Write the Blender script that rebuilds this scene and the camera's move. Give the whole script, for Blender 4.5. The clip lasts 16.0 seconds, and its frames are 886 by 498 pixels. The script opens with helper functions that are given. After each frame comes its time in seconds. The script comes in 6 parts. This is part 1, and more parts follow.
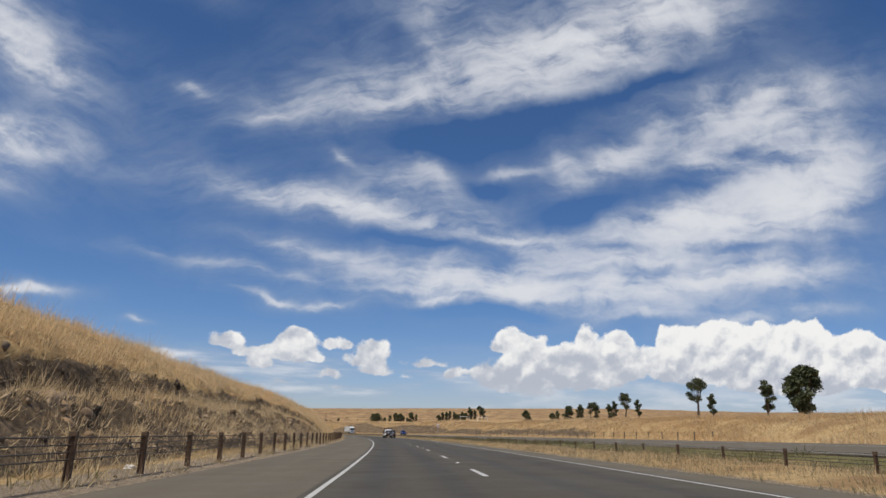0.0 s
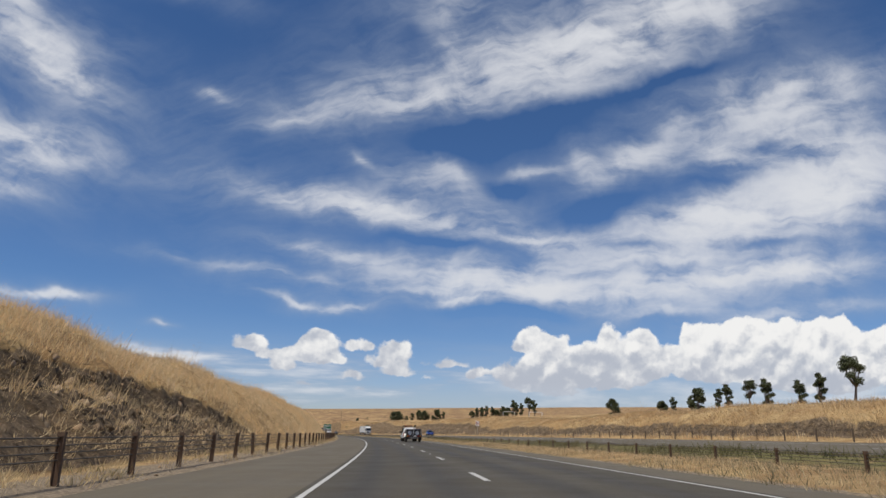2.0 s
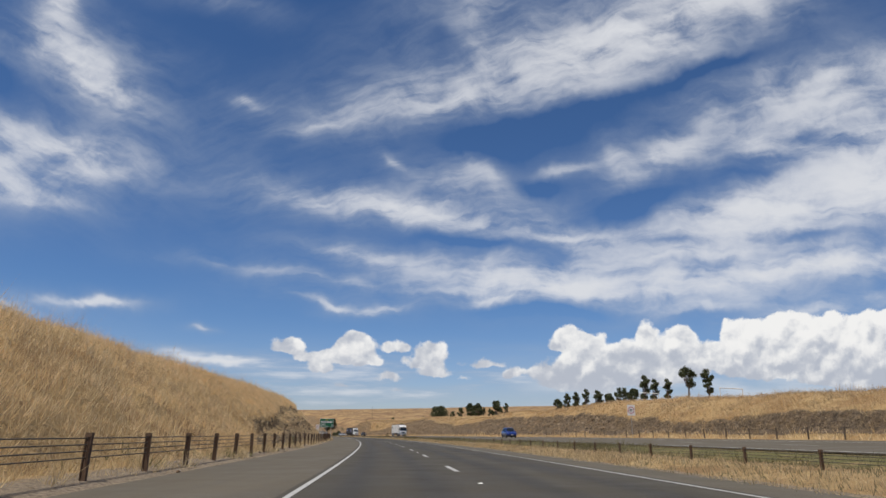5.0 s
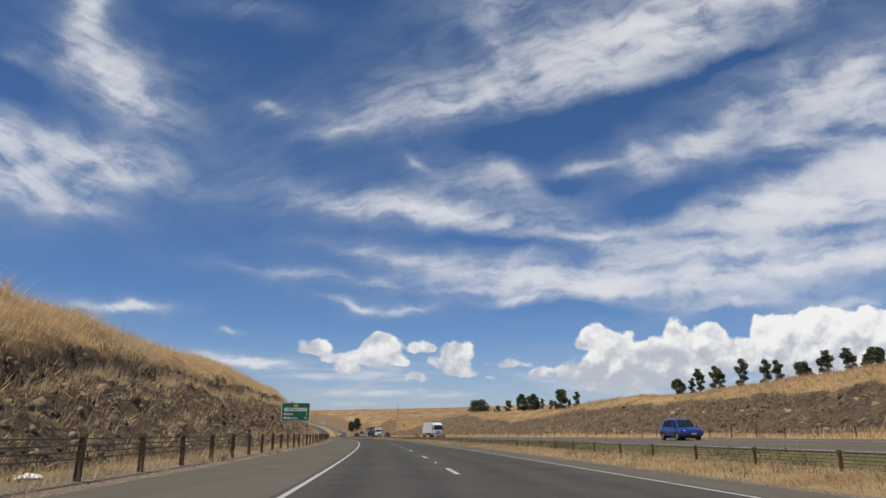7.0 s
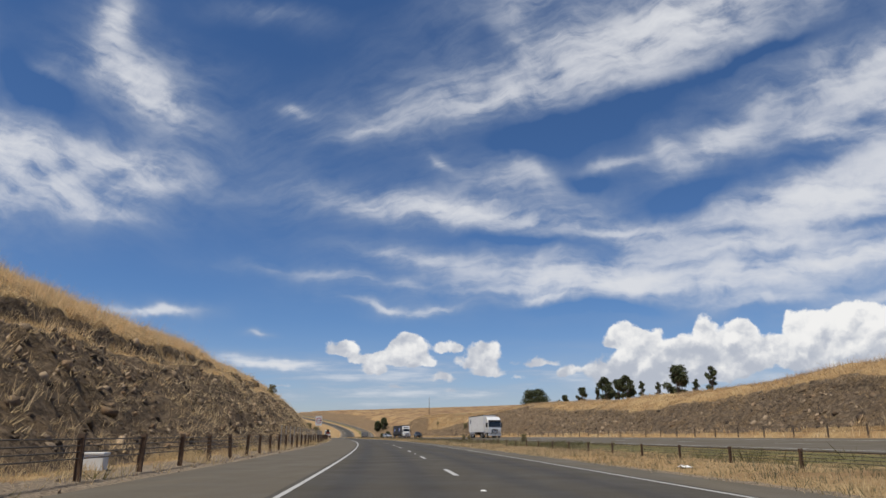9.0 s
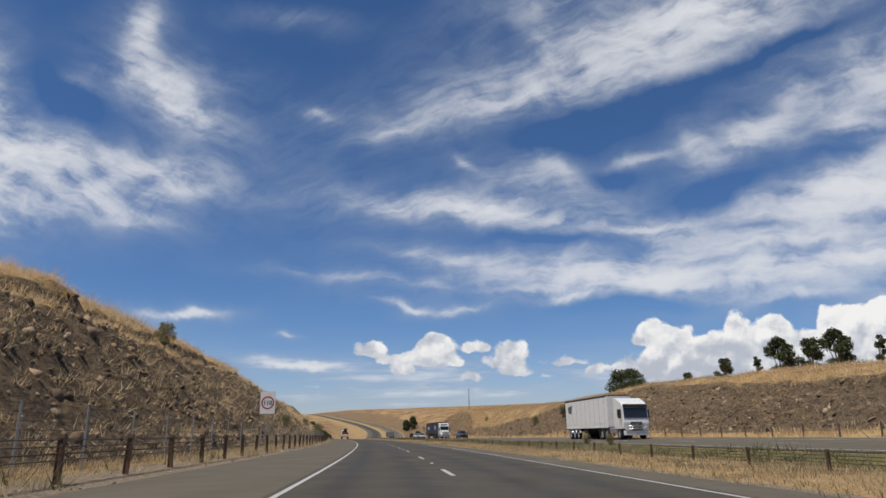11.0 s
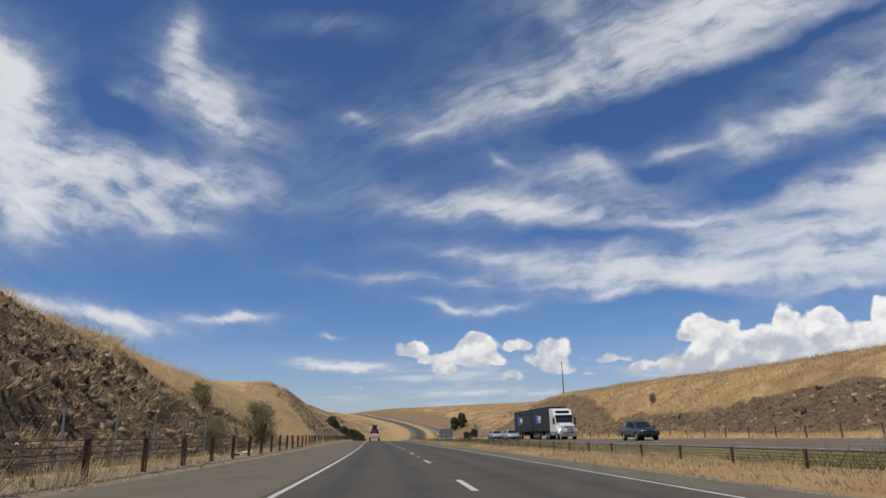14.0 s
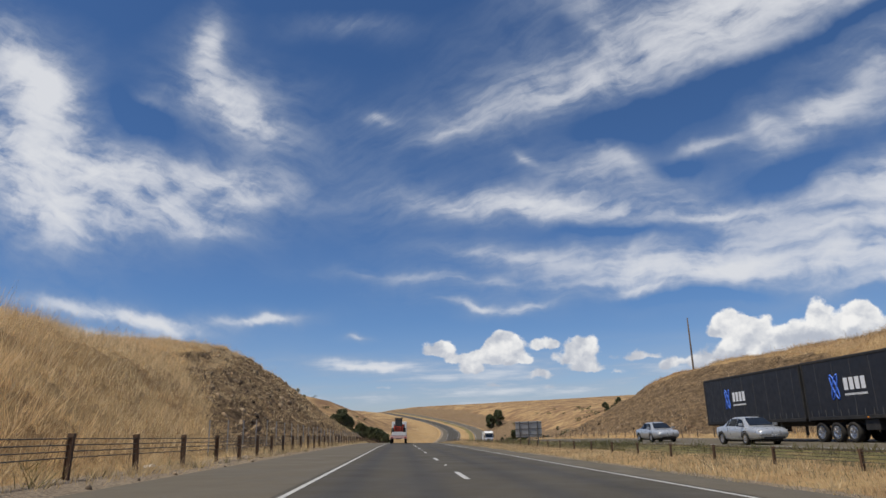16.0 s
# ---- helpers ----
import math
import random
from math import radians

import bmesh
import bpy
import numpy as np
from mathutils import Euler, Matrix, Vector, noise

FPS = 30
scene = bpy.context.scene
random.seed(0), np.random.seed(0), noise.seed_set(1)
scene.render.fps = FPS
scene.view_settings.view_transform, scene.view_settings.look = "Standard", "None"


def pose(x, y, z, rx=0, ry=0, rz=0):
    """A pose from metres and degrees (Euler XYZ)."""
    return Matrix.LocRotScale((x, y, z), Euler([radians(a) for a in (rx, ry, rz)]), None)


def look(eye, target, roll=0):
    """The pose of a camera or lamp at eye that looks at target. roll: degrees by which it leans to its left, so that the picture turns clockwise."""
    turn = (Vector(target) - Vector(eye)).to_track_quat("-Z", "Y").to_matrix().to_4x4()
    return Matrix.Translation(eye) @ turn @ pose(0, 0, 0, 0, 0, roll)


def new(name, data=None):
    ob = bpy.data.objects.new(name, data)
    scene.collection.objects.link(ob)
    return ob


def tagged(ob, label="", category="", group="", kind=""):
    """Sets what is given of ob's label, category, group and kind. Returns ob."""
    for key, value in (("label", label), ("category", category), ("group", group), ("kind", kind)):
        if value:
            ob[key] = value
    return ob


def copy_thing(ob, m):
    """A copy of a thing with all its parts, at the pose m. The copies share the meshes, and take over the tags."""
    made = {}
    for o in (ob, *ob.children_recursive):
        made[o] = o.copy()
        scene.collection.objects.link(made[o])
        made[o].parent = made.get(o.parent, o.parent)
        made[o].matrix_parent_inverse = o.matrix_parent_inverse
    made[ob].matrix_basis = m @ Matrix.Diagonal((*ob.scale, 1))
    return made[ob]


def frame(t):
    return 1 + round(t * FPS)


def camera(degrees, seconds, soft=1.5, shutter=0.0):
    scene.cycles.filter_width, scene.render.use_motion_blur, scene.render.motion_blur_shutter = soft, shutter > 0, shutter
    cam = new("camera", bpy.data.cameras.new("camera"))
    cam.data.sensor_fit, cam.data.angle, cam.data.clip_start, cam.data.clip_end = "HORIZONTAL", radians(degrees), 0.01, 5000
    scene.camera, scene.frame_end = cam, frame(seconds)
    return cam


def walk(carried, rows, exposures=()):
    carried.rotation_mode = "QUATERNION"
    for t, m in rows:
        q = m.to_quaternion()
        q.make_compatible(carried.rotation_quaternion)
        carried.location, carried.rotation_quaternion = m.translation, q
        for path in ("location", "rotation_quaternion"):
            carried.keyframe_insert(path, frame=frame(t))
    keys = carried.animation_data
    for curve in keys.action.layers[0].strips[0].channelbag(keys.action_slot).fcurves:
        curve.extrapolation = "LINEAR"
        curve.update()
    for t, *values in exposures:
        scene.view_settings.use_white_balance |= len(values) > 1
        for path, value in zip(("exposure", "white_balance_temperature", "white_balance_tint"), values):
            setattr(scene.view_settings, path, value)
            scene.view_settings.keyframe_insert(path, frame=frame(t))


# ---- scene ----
import functools

# ================= the road's line and the drive along it =================
SPEED = 31.2            # metres a second
EYE = 0.97              # camera above the asphalt
KNOT_T = (-4, 0, 2, 4, 8, 13, 15, 16, 17, 20, 22, 25, 29, 33, 40, 80)
KNOT_A = (-3.5, -0.9, 1.35, 3.9, 8.41, 14.36, 16.6, 17.2, 17.4, 17.0, 14.5, 10.5, 9.5, 13.0, 28.0, 34.0)

_g = np.arange(-200.0, 2600.5, 1.0)
_a = np.interp(_g / SPEED, KNOT_T, KNOT_A)
for _ in range(2):
    _a = np.convolve(np.pad(_a, 15, mode="edge"), np.ones(31) / 31, "valid")
_ar = np.radians(_a)
_x = np.concatenate([[0], np.cumsum(-(np.sin(_ar[1:]) + np.sin(_ar[:-1])) / 2)])
_y = np.concatenate([[0], np.cumsum((np.cos(_ar[1:]) + np.cos(_ar[:-1])) / 2)])
_x -= _x[200]
_y -= _y[200]


def heading(s):
    return np.interp(s, _g, _ar)


def smooth(a, b, v):
    k = np.clip((np.asarray(v, float) - a) / (b - a), 0, 1)
    return k * k * (3 - 2 * k)


def bank(s):
    """Crossfall of the carriageway, right side up."""
    return np.tan(np.radians(np.interp(s, (0, 499), (1.4, -1.5))))


GRADE_S = (600, 660, 720, 790, 860, 950, 1050, 1150, 1300, 1500, 1700, 2000)
GRADE_Z = (0, -0.5, -2.2, -4.3, -5.0, -2.8, 2.5, 8.5, 20, 34, 41, 44)


def grade(s):
    """Long profile: level, a dip into a valley, then a climb up the far hill."""
    return sum(np.interp(np.asarray(s, float) + d, GRADE_S, GRADE_Z) for d in (-36, -18, 0, 18, 36)) / 5


def place(s, u, w=0.0):
    """World point from distance along the road, metres right of the lane's middle, height over the road."""
    s, u = np.asarray(s, float), np.asarray(u, float)
    a = heading(s)
    z = w + bank(s) * 12 * np.tanh(u / 12) + grade(s)
    return np.stack(np.broadcast_arrays(np.interp(s, _g, _x) + u * np.cos(a), np.interp(s, _g, _y) + u * np.sin(a), z), -1)


cam = camera(67.0, 16.0, soft=1.5)


def drive(t):
    u = np.interp(t, (0, 4, 8, 13, 16), (-0.35, -0.2, 0.0, 0.18, 0.2))
    x, y, z = place(SPEED * t, u, EYE)
    turn = -7.37e-4 * t ** 3 + 0.02599 * t ** 2 + 0.8909 * t
    return pose(x, y, z, 90 + 15.52, -1.4 + 2.9 * t / 16, turn - 4.14)


walk(cam, [(k * 0.5, drive(k * 0.5)) for k in range(33)], exposures=((0, 0.0),))

# ================= sky and sun =================
SUN_EL, SUN_AZ = 66.0, 138.0      # height; degrees to the left of the first heading


def tree_of(owner):
    owner.use_nodes = True
    nt = owner.node_tree
    nt.nodes.clear()
    return nt


class Net:
    """Short hand for node trees."""

    def __init__(self, nt):
        self.nt = nt

    def node(self, kind, **kw):
        n = self.nt.nodes.new(kind)
        for k, v in kw.items():
            if k == "operation":
                n.operation = v
            elif k == "noise_dimensions":
                n.noise_dimensions = v
            elif k == "blend_type":
                n.blend_type = v
            elif k == "feature":
                n.feature = v
            elif k == "clamp":
                n.use_clamp = v
        return n

    def put(self, socket, v):
        if isinstance(v, bpy.types.NodeSocket):
            self.nt.links.new(v, socket)
        else:
            socket.default_value = v

    def m(self, op, a, b=0.0, c=0.0, clamp=False):
        n = self.node("ShaderNodeMath", operation=op, clamp=clamp)
        for i, v in enumerate((a, b, c)):
            self.put(n.inputs[i], v)
        return n.outputs[0]

    def v(self, op, a, b=(0, 0, 0), s=1.0):
        n = self.node("ShaderNodeVectorMath", operation=op)
        self.put(n.inputs[0], a)
        self.put(n.inputs[1], b)
        if op == "SCALE":
            self.put(n.inputs[3], s)
        return n.outputs["Value"] if op in ("DOT_PRODUCT", "LENGTH", "DISTANCE") else n.outputs[0]

    def xyz(self, x, y, z=0.0):
        n = self.node("ShaderNodeCombineXYZ")
        for i, k in enumerate((x, y, z)):
            self.put(n.inputs[i], k)
        return n.outputs[0]

    def noise(self, vec, scale, detail=4.0, rough=0.55, dist=0.0, color=False):
        n = self.node("ShaderNodeTexNoise")
        if vec is not None:
            self.put(n.inputs["Vector"], vec)
        n.inputs["Scale"].default_value = scale
        n.inputs["Detail"].default_value = detail
        n.inputs["Roughness"].default_value = rough
        n.inputs["Distortion"].default_value = dist
        return n.outputs["Color"] if color else n.outputs[0]

    def ramp(self, fac, lo, hi, a=0.0, b=1.0):
        n = self.node("ShaderNodeMapRange")
        n.interpolation_type = "SMOOTHSTEP"
        self.put(n.inputs[0], fac)
        for i, k in enumerate((lo, hi, a, b)):
            self.put(n.inputs[1 + i], k)
        return n.outputs[0]

    def mix(self, fac, a, b, blend="MIX"):
        n = self.nt.nodes.new("ShaderNodeMix")
        n.data_type = "RGBA"
        n.blend_type = blend
        self.put(n.inputs[0], fac)
        for i, k in ((6, a), (7, b)):
            if isinstance(k, bpy.types.NodeSocket):
                self.nt.links.new(k, n.inputs[i])
            else:
                n.inputs[i].default_value = (*k, 1.0) if len(k) == 3 else k
        return n.outputs[2]


def build_sky():
    world = bpy.data.worlds.new("sky")
    scene.world = world
    n = Net(tree_of(world))
    geo = n.node("ShaderNodeTexCoord").outputs["Generated"]
    sky = n.node("ShaderNodeTexSky")
    sky.sky_type = "NISHITA"
    sky.sun_disc = False
    sky.sun_elevation = radians(SUN_EL)
    sky.sun_rotation = radians(-SUN_AZ)
    sky.altitude = 300
    sky.air_density, sky.dust_density, sky.ozone_density = 1.0, 0.6, 2.0
    # cloud chart: a plane that faces down the road, unit 1/11.84 of its distance
    c = pose(0, 0, 0, 90 + 15.52, 0.05, 8.41 - 4.14).to_3x3()
    right, up, back = (tuple(c.col[i]) for i in range(3))
    depth = n.m("MAXIMUM", n.m("MULTIPLY", n.v("DOT_PRODUCT", geo, back), -1.0), 0.05)
    px = n.m("DIVIDE", n.m("MULTIPLY", n.v("DOT_PRODUCT", geo, right), 11.84), depth)
    py = n.m("DIVIDE", n.m("MULTIPLY", n.v("DOT_PRODUCT", geo, up), 11.84), depth)
    p = n.xyz(px, py)
    ahead = n.ramp(n.v("DOT_PRODUCT", geo, back), -0.25, -0.6)
    # ---- thin high cloud: soft strokes (from x, y to x, y, half width, weight), hundredths of a chart unit
    warp = n.v("SUBTRACT", n.noise(p, 0.9, 4, 0.55, color=True), (0.5, 0.5, 0.5))
    pw = n.v("ADD", p, n.v("SCALE", warp, s=0.6))
    upper = ((640, 205, 1120, 140, 42, .62), (820, 115, 1280, 50, 66, .75), (1060, 85, 1330, 5, 42, .85), (1200, -20, 1480, -60, 60, .9),
             (760, 30, 980, -10, 55, .38), (590, 230, 780, 185, 26, .22), (1250, 225, 1760, 90, 66, .42), (1170, 305, 1310, 215, 24, .75),
             (1350, 205, 1460, 255, 22, .4), (1500, 240, 1760, 200, 55, .5), (1290, 385, 1600, 318, 38, 1.15), (1560, 330, 1780, 250, 50, .9),
             (1120, 235, 1180, 300, 22, .35), (1420, 130, 1740, 60, 30, .4), (1380, 260, 1800, 170, 120, .34))
    middle = ((520, 350, 960, 392, 24, .75), (680, 362, 880, 385, 16, .5), (930, 392, 1150, 420, 20, .7), (760, 290, 960, 345, 34, .42),
              (855, 275, 960, 330, 18, .45), (738, 278, 775, 303, 9, .5), (1000, 305, 1120, 288, 12, .45), (1050, 455, 1640, 425, 56, .42),
              (600, 440, 800, 468, 13, .5), (780, 474, 1120, 495, 20, .5), (830, 512, 1320, 502, 17, .95), (1290, 482, 1740, 432, 19, 1.0), (1000, 420, 1780, 400, 90, .22), (760, 470, 1300, 480, 40, .25))
    lower = ((880, 536, 1010, 522, 10, .5), (1200, 546, 1420, 528, 13, .55), (1400, 566, 1740, 500, 15, .6), (410, 468, 780, 510, 11, .32),
             (610, 531, 700, 547, 6, .75), (690, 549, 790, 541, 6, .8), (480, 182, 532, 194, 9, .6), (588, 240, 655, 222, 10, .3),
             (340, 0, 560, 34, 22, .26), (170, 545, 305, 546, 8, 1.0), (255, 538, 300, 549, 7, .7), (415, 584, 450, 588, 5, .5))
    west = ((195, -30, 165, 70, 32, .9), (130, 85, 290, 165, 40, 1.0), (-60, 300, 260, 310, 60, .35), (200, 150, 330, 212, 24, .8), (250, 60, 390, 140, 36, .14),
            (-20, 105, 110, 122, 22, .3), (-70, 235, 70, 275, 32, .85), (50, 262, 310, 292, 26, .62), (-70, 325, 210, 352, 28, .55),
            (90, 366, 220, 378, 12, .45), (190, 318, 320, 312, 24, .35), (-230, 20, -100, 140, 60, 1.15), (-240, 190, -40, 250, 44, 1.1),
            (-240, 300, -50, 345, 46, .8), (-330, 60, -190, 330, 70, .9))
    north_west = ((-240, 485, 60, 538, 13, 1.1), (-40, 512, 105, 556, 10, 1.0), (-240, 545, 60, 566, 12, .7), (355, 626, 520, 641, 8, .85), (-290, -60, -150, 110, 60, .6),
                  (380, 470, 480, 480, 8, .12))
    gaps = ((820, 255, 1160, 185, 34, -.5), (1120, 180, 1480, 45, 20, -.42), (960, 320, 1070, 335, 20, -.3), (1085, 388, 1290, 325, 24, -.55),
            (770, 418, 1060, 438, 13, -.42), (1190, 424, 1330, 412, 9, -.5), (1230, 470, 1500, 432, 10, -.4), (1440, 412, 1600, 388, 11, -.5),
            (-40, 95, 90, 180, 34, -.5), (800, 50, 870, 80, 30, -.3), (1330, 300, 1500, 268, 12, -.35), (880, 545, 1180, 548, 10, -.4))
    veil = None
    for x0, y0, x1, y1, wide, k in upper + middle + lower + west + north_west + gaps:
        a = math.atan2(y0 - y1, x1 - x0)
        rx, ry = max(math.hypot(x1 - x0, y1 - y0) * 0.0058, wide * 0.013), wide * 0.0125
        d = n.v("SUBTRACT", pw, ((x0 + x1) / 200 - 7.84, 4.41 - (y0 + y1) / 200, 0))
        e = n.xyz(n.v("DOT_PRODUCT", d, (math.cos(a) / rx, math.sin(a) / rx, 0)), n.v("DOT_PRODUCT", d, (-math.sin(a) / ry, math.cos(a) / ry, 0)))
        r2 = n.v("DOT_PRODUCT", e, e)
        g = n.m("MULTIPLY", n.m("POWER", n.m("ADD", r2, 1.0), -1.9), k)
        veil = g if veil is None else n.m("ADD", veil, g)
    fan = n.v("SUBTRACT", pw, (-11.0, -1.0, 0))
    sep = n.node("ShaderNodeSeparateXYZ")
    n.put(sep.inputs[0], fan)
    rad = n.m("LOGARITHM", n.m("MAXIMUM", n.v("LENGTH", fan), 0.2), 2.71828)
    ang = n.m("ARCTAN2", sep.outputs[1], sep.outputs[0])
    fan_uv = n.xyz(n.m("MULTIPLY", rad, 6.0), n.m("MULTIPLY", ang, 24.0))
    ca, sa = math.cos(radians(-24)), math.sin(radians(-24))
    side_uv = n.xyz(n.v("DOT_PRODUCT", pw, (ca * 0.7, sa * 0.7, 0)), n.v("DOT_PRODUCT", pw, (-sa * 1.7, ca * 1.7, 0)), 4.0)
    side = n.ramp(px, -4.6, -3.0)

    def two(scale, detail, dist):
        x = n.noise(n.v("MULTIPLY", side_uv, scale), 1.0, detail, 0.53, dist)
        y = n.noise(n.v("MULTIPLY", fan_uv, scale), 1.0, detail, 0.53, dist)
        return n.m("ADD", n.m("MULTIPLY", x, n.m("SUBTRACT", 1.0, side)), n.m("MULTIPLY", y, side))

    fine = two((1, 1, 1), 8, 0.3)
    thread = two((2.2, 3.6, 1), 6, 0.4)
    coarse = n.noise(n.v("MULTIPLY", pw, (1.0, 1.7, 1)), 0.9, 9, 0.58, 0.35)
    grainy = n.m("ADD", n.m("ADD", n.m("MULTIPLY", fine, 0.40), n.m("MULTIPLY", coarse, 0.42)), n.m("MULTIPLY", thread, 0.18))
    grainy = n.ramp(grainy, 0.30, 0.70)
    veil = n.m("MAXIMUM", n.m("ADD", veil, -0.07), 0.0)
    dens = n.m("MULTIPLY", veil, n.m("ADD", n.m("MULTIPLY", grainy, 1.75), 0.12))
    thick = n.m("SUBTRACT", 1.0, n.m("POWER", 2.71828, n.m("MULTIPLY", dens, -1.12)))
    thick = n.m("MINIMUM", n.m("MULTIPLY", thick, 1.1), 0.95)
    else_where = n.ramp(n.noise(geo, 2.2, 6, 0.6), 0.48, 0.75, 0.0, 0.7)
    thin = n.mix(ahead, n.xyz(else_where, else_where, else_where), n.xyz(thick, thick, thick))
    haze = n.ramp(n.noise(n.v("MULTIPLY", p, (0.35, 2.6, 1)), 1.0, 6, 0.6), 0.38, 0.72, 0.0, 0.7)
    haze = n.m("MULTIPLY", n.m("MULTIPLY", haze, ahead), n.m("MULTIPLY", n.ramp(py, -3.4, -2.7), n.ramp(py, -1.5, -2.2)))
    thin = n.m("MINIMUM", n.m("ADD", thin, haze), 0.95)
    # ---- heaped cloud along the horizon
    puff = n.v("SUBTRACT", n.noise(p, 3.4, 8, 0.62, color=True), (0.5, 0.5, 0.5))
    pc = n.v("ADD", p, n.v("SCALE", puff, s=0.22))
    heaps = ((2.92, -1.62, .36, .38), (3.3, -1.85, .5, .45), (4.40, -1.52, .26, .36), (4.98, -1.58, .36, .4), (4.6, -1.85, .7, .45),
             (4.0, -1.95, .8, .45), (5.0, -2.0, .8, .5), (3.2, -2.3, 1.0, .4), (2.7, -2.2, .5, .3),
             (5.75, -1.9, .5, .45), (6.2, -1.55, .6, .5), (7.0, -1.45, .65, .5), (7.8, -1.5, .7, .55), (8.7, -1.45, .8, .6),
             (6.7, -2.0, 1.5, .5), (8.4, -2.1, 1.7, .6), (3.9, -2.15, 1.5, .55), (7.6, -1.9, 2.2, .62), (9.9, -1.6, .9, .6), (10.8, -1.9, 1.2, .7))
    bits = ((-2.0, -1.8, .36, .24), (-1.72, -1.98, .3, .16), (-1.5, -2.14, .34, .16), (-.86, -1.78, .42, .36), (-1.2, -1.98, .5, .22), (-.7, -2.0, .42, .22),
            (-.12, -1.78, .32, .16), (.5, -1.86, .38, .3), (.4, -2.06, .42, .2), (.55, -2.2, .4, .18), (-.25, -2.28, .34, .1),
            (1.05, -2.28, .34, .1), (-1.05, -2.45, .14, .07), (2.0, -2.18, .34, .16), (1.5, -2.05, .5, .13),
            (-.1, -2.52, .2, .06), (3.6, -2.5, .5, .14), (-3.2, -2.42, .2, .05))
    heap = None
    for cx, cy, rx, ry in heaps + bits:
        d = n.v("MULTIPLY", n.v("SUBTRACT", pc, (cx, cy, 0)), (1 / rx, 1 / ry, 0))
        q = n.v("MAXIMUM", d, n.v("MULTIPLY", d, (-1.0, -2.0, 0)))
        g = n.m("MULTIPLY", n.m("SUBTRACT", 1.0, n.v("LENGTH", q)), min(rx, ry))
        heap = g if heap is None else n.m("SMOOTH_MAX", heap, g, 0.08)
    heap = n.m("ADD", heap, n.m("MULTIPLY", n.m("SUBTRACT", n.noise(p, 6.0, 6, 0.62), 0.5), 0.11))

    def lobes(vec, scale):
        k = n.node("ShaderNodeTexVoronoi")
        k.feature = "SMOOTH_F1"
        k.inputs["Scale"].default_value = scale
        k.inputs["Smoothness"].default_value = 0.35
        n.put(k.inputs["Vector"], vec)
        return k.outputs["Distance"]

    heap = n.m("ADD", heap, n.m("MULTIPLY", n.m("SUBTRACT", 0.42, lobes(p, 3.4)), 0.15))
    solid = n.m("MULTIPLY", n.m("MULTIPLY", n.ramp(heap, 0.0, 0.06), ahead), n.ramp(py, -2.9, -2.25, 0.25, 1.0))
    bank_haze = n.m("MULTIPLY", n.m("MULTIPLY", n.ramp(px, 0.5, 3.2), n.ramp(py, -3.6, -2.5)), n.m("MULTIPLY", n.ramp(py, -1.55, -2.3), n.ramp(n.noise(n.v("MULTIPLY", p, (0.6, 2.2, 1)), 1.0, 5, 0.55), 0.3, 0.65, 0.25, 0.85)))
    thin = n.m("MAXIMUM", thin, n.m("MULTIPLY", bank_haze, n.m("MULTIPLY", ahead, 0.75)))
    # painted relief of the heaps: colour shaded as if lit from the upper left
    lump = lambda vec: n.noise(vec, 2.3, 5, 0.55)
    tilt = n.m("SUBTRACT", lump(pc), lump(n.v("ADD", pc, (-0.10, 0.20, 0))))
    lit = n.m("ADD", n.m("MULTIPLY", tilt, 1.0), n.m("MULTIPLY", n.m("SUBTRACT", n.m("ADD", py, 2.6), 0.62), 0.46))
    lit = n.m("ADD", lit, n.m("MULTIPLY", heap, -0.25))
    for size, gain in ((3.0, 0.42), (7.5, 0.12)):
        side_lit = n.m("SUBTRACT", lobes(n.v("ADD", pc, (-0.07 * 3 / size, 0.14 * 3 / size, 0)), size), lobes(pc, size))
        lit = n.m("ADD", lit, n.m("MULTIPLY", side_lit, gain))
    heap_col = n.mix(n.ramp(lit, -0.28, 0.34), (4.6, 4.95, 5.7), (8.8, 8.75, 8.65))
    thin_col = n.mix(n.ramp(thin, 0.15, 0.8), (3.7, 4.3, 5.3), (7.1, 7.25, 7.6))
    high = n.node("ShaderNodeSeparateXYZ")
    n.put(high.inputs[0], geo)
    low = n.mix(n.ramp(high.outputs[2], 0.0, 0.2), (0.76, 0.80, 1.02), (0.47, 0.655, 0.92))
    tint = n.mix(n.ramp(high.outputs[2], 0.12, 0.5), low, (0.40, 0.60, 0.84))
    clear = n.mix(1.0, sky.outputs[0], tint, "MULTIPLY")
    col = n.mix(thin, clear, thin_col)
    col = n.mix(solid, col, heap_col)
    bg = n.node("ShaderNodeBackground")
    n.put(bg.inputs[0], col)
    bg.inputs[1].default_value = 0.1
    out = n.node("ShaderNodeOutputWorld")
    n.nt.links.new(bg.outputs[0], out.inputs[0])


build_sky()
sun_data = bpy.data.lights.new("sun", "SUN")
sun_data.energy, sun_data.angle, sun_data.color = 4.3, radians(0.53), (1.0, 0.925, 0.80)
sun = new("sun", sun_data)
_sd = Vector((-math.sin(radians(SUN_AZ)) * math.cos(radians(SUN_EL)), math.cos(radians(SUN_AZ)) * math.cos(radians(SUN_EL)), math.sin(radians(SUN_EL))))
sun.matrix_world = look(_sd * 200, (0, 0, 0))

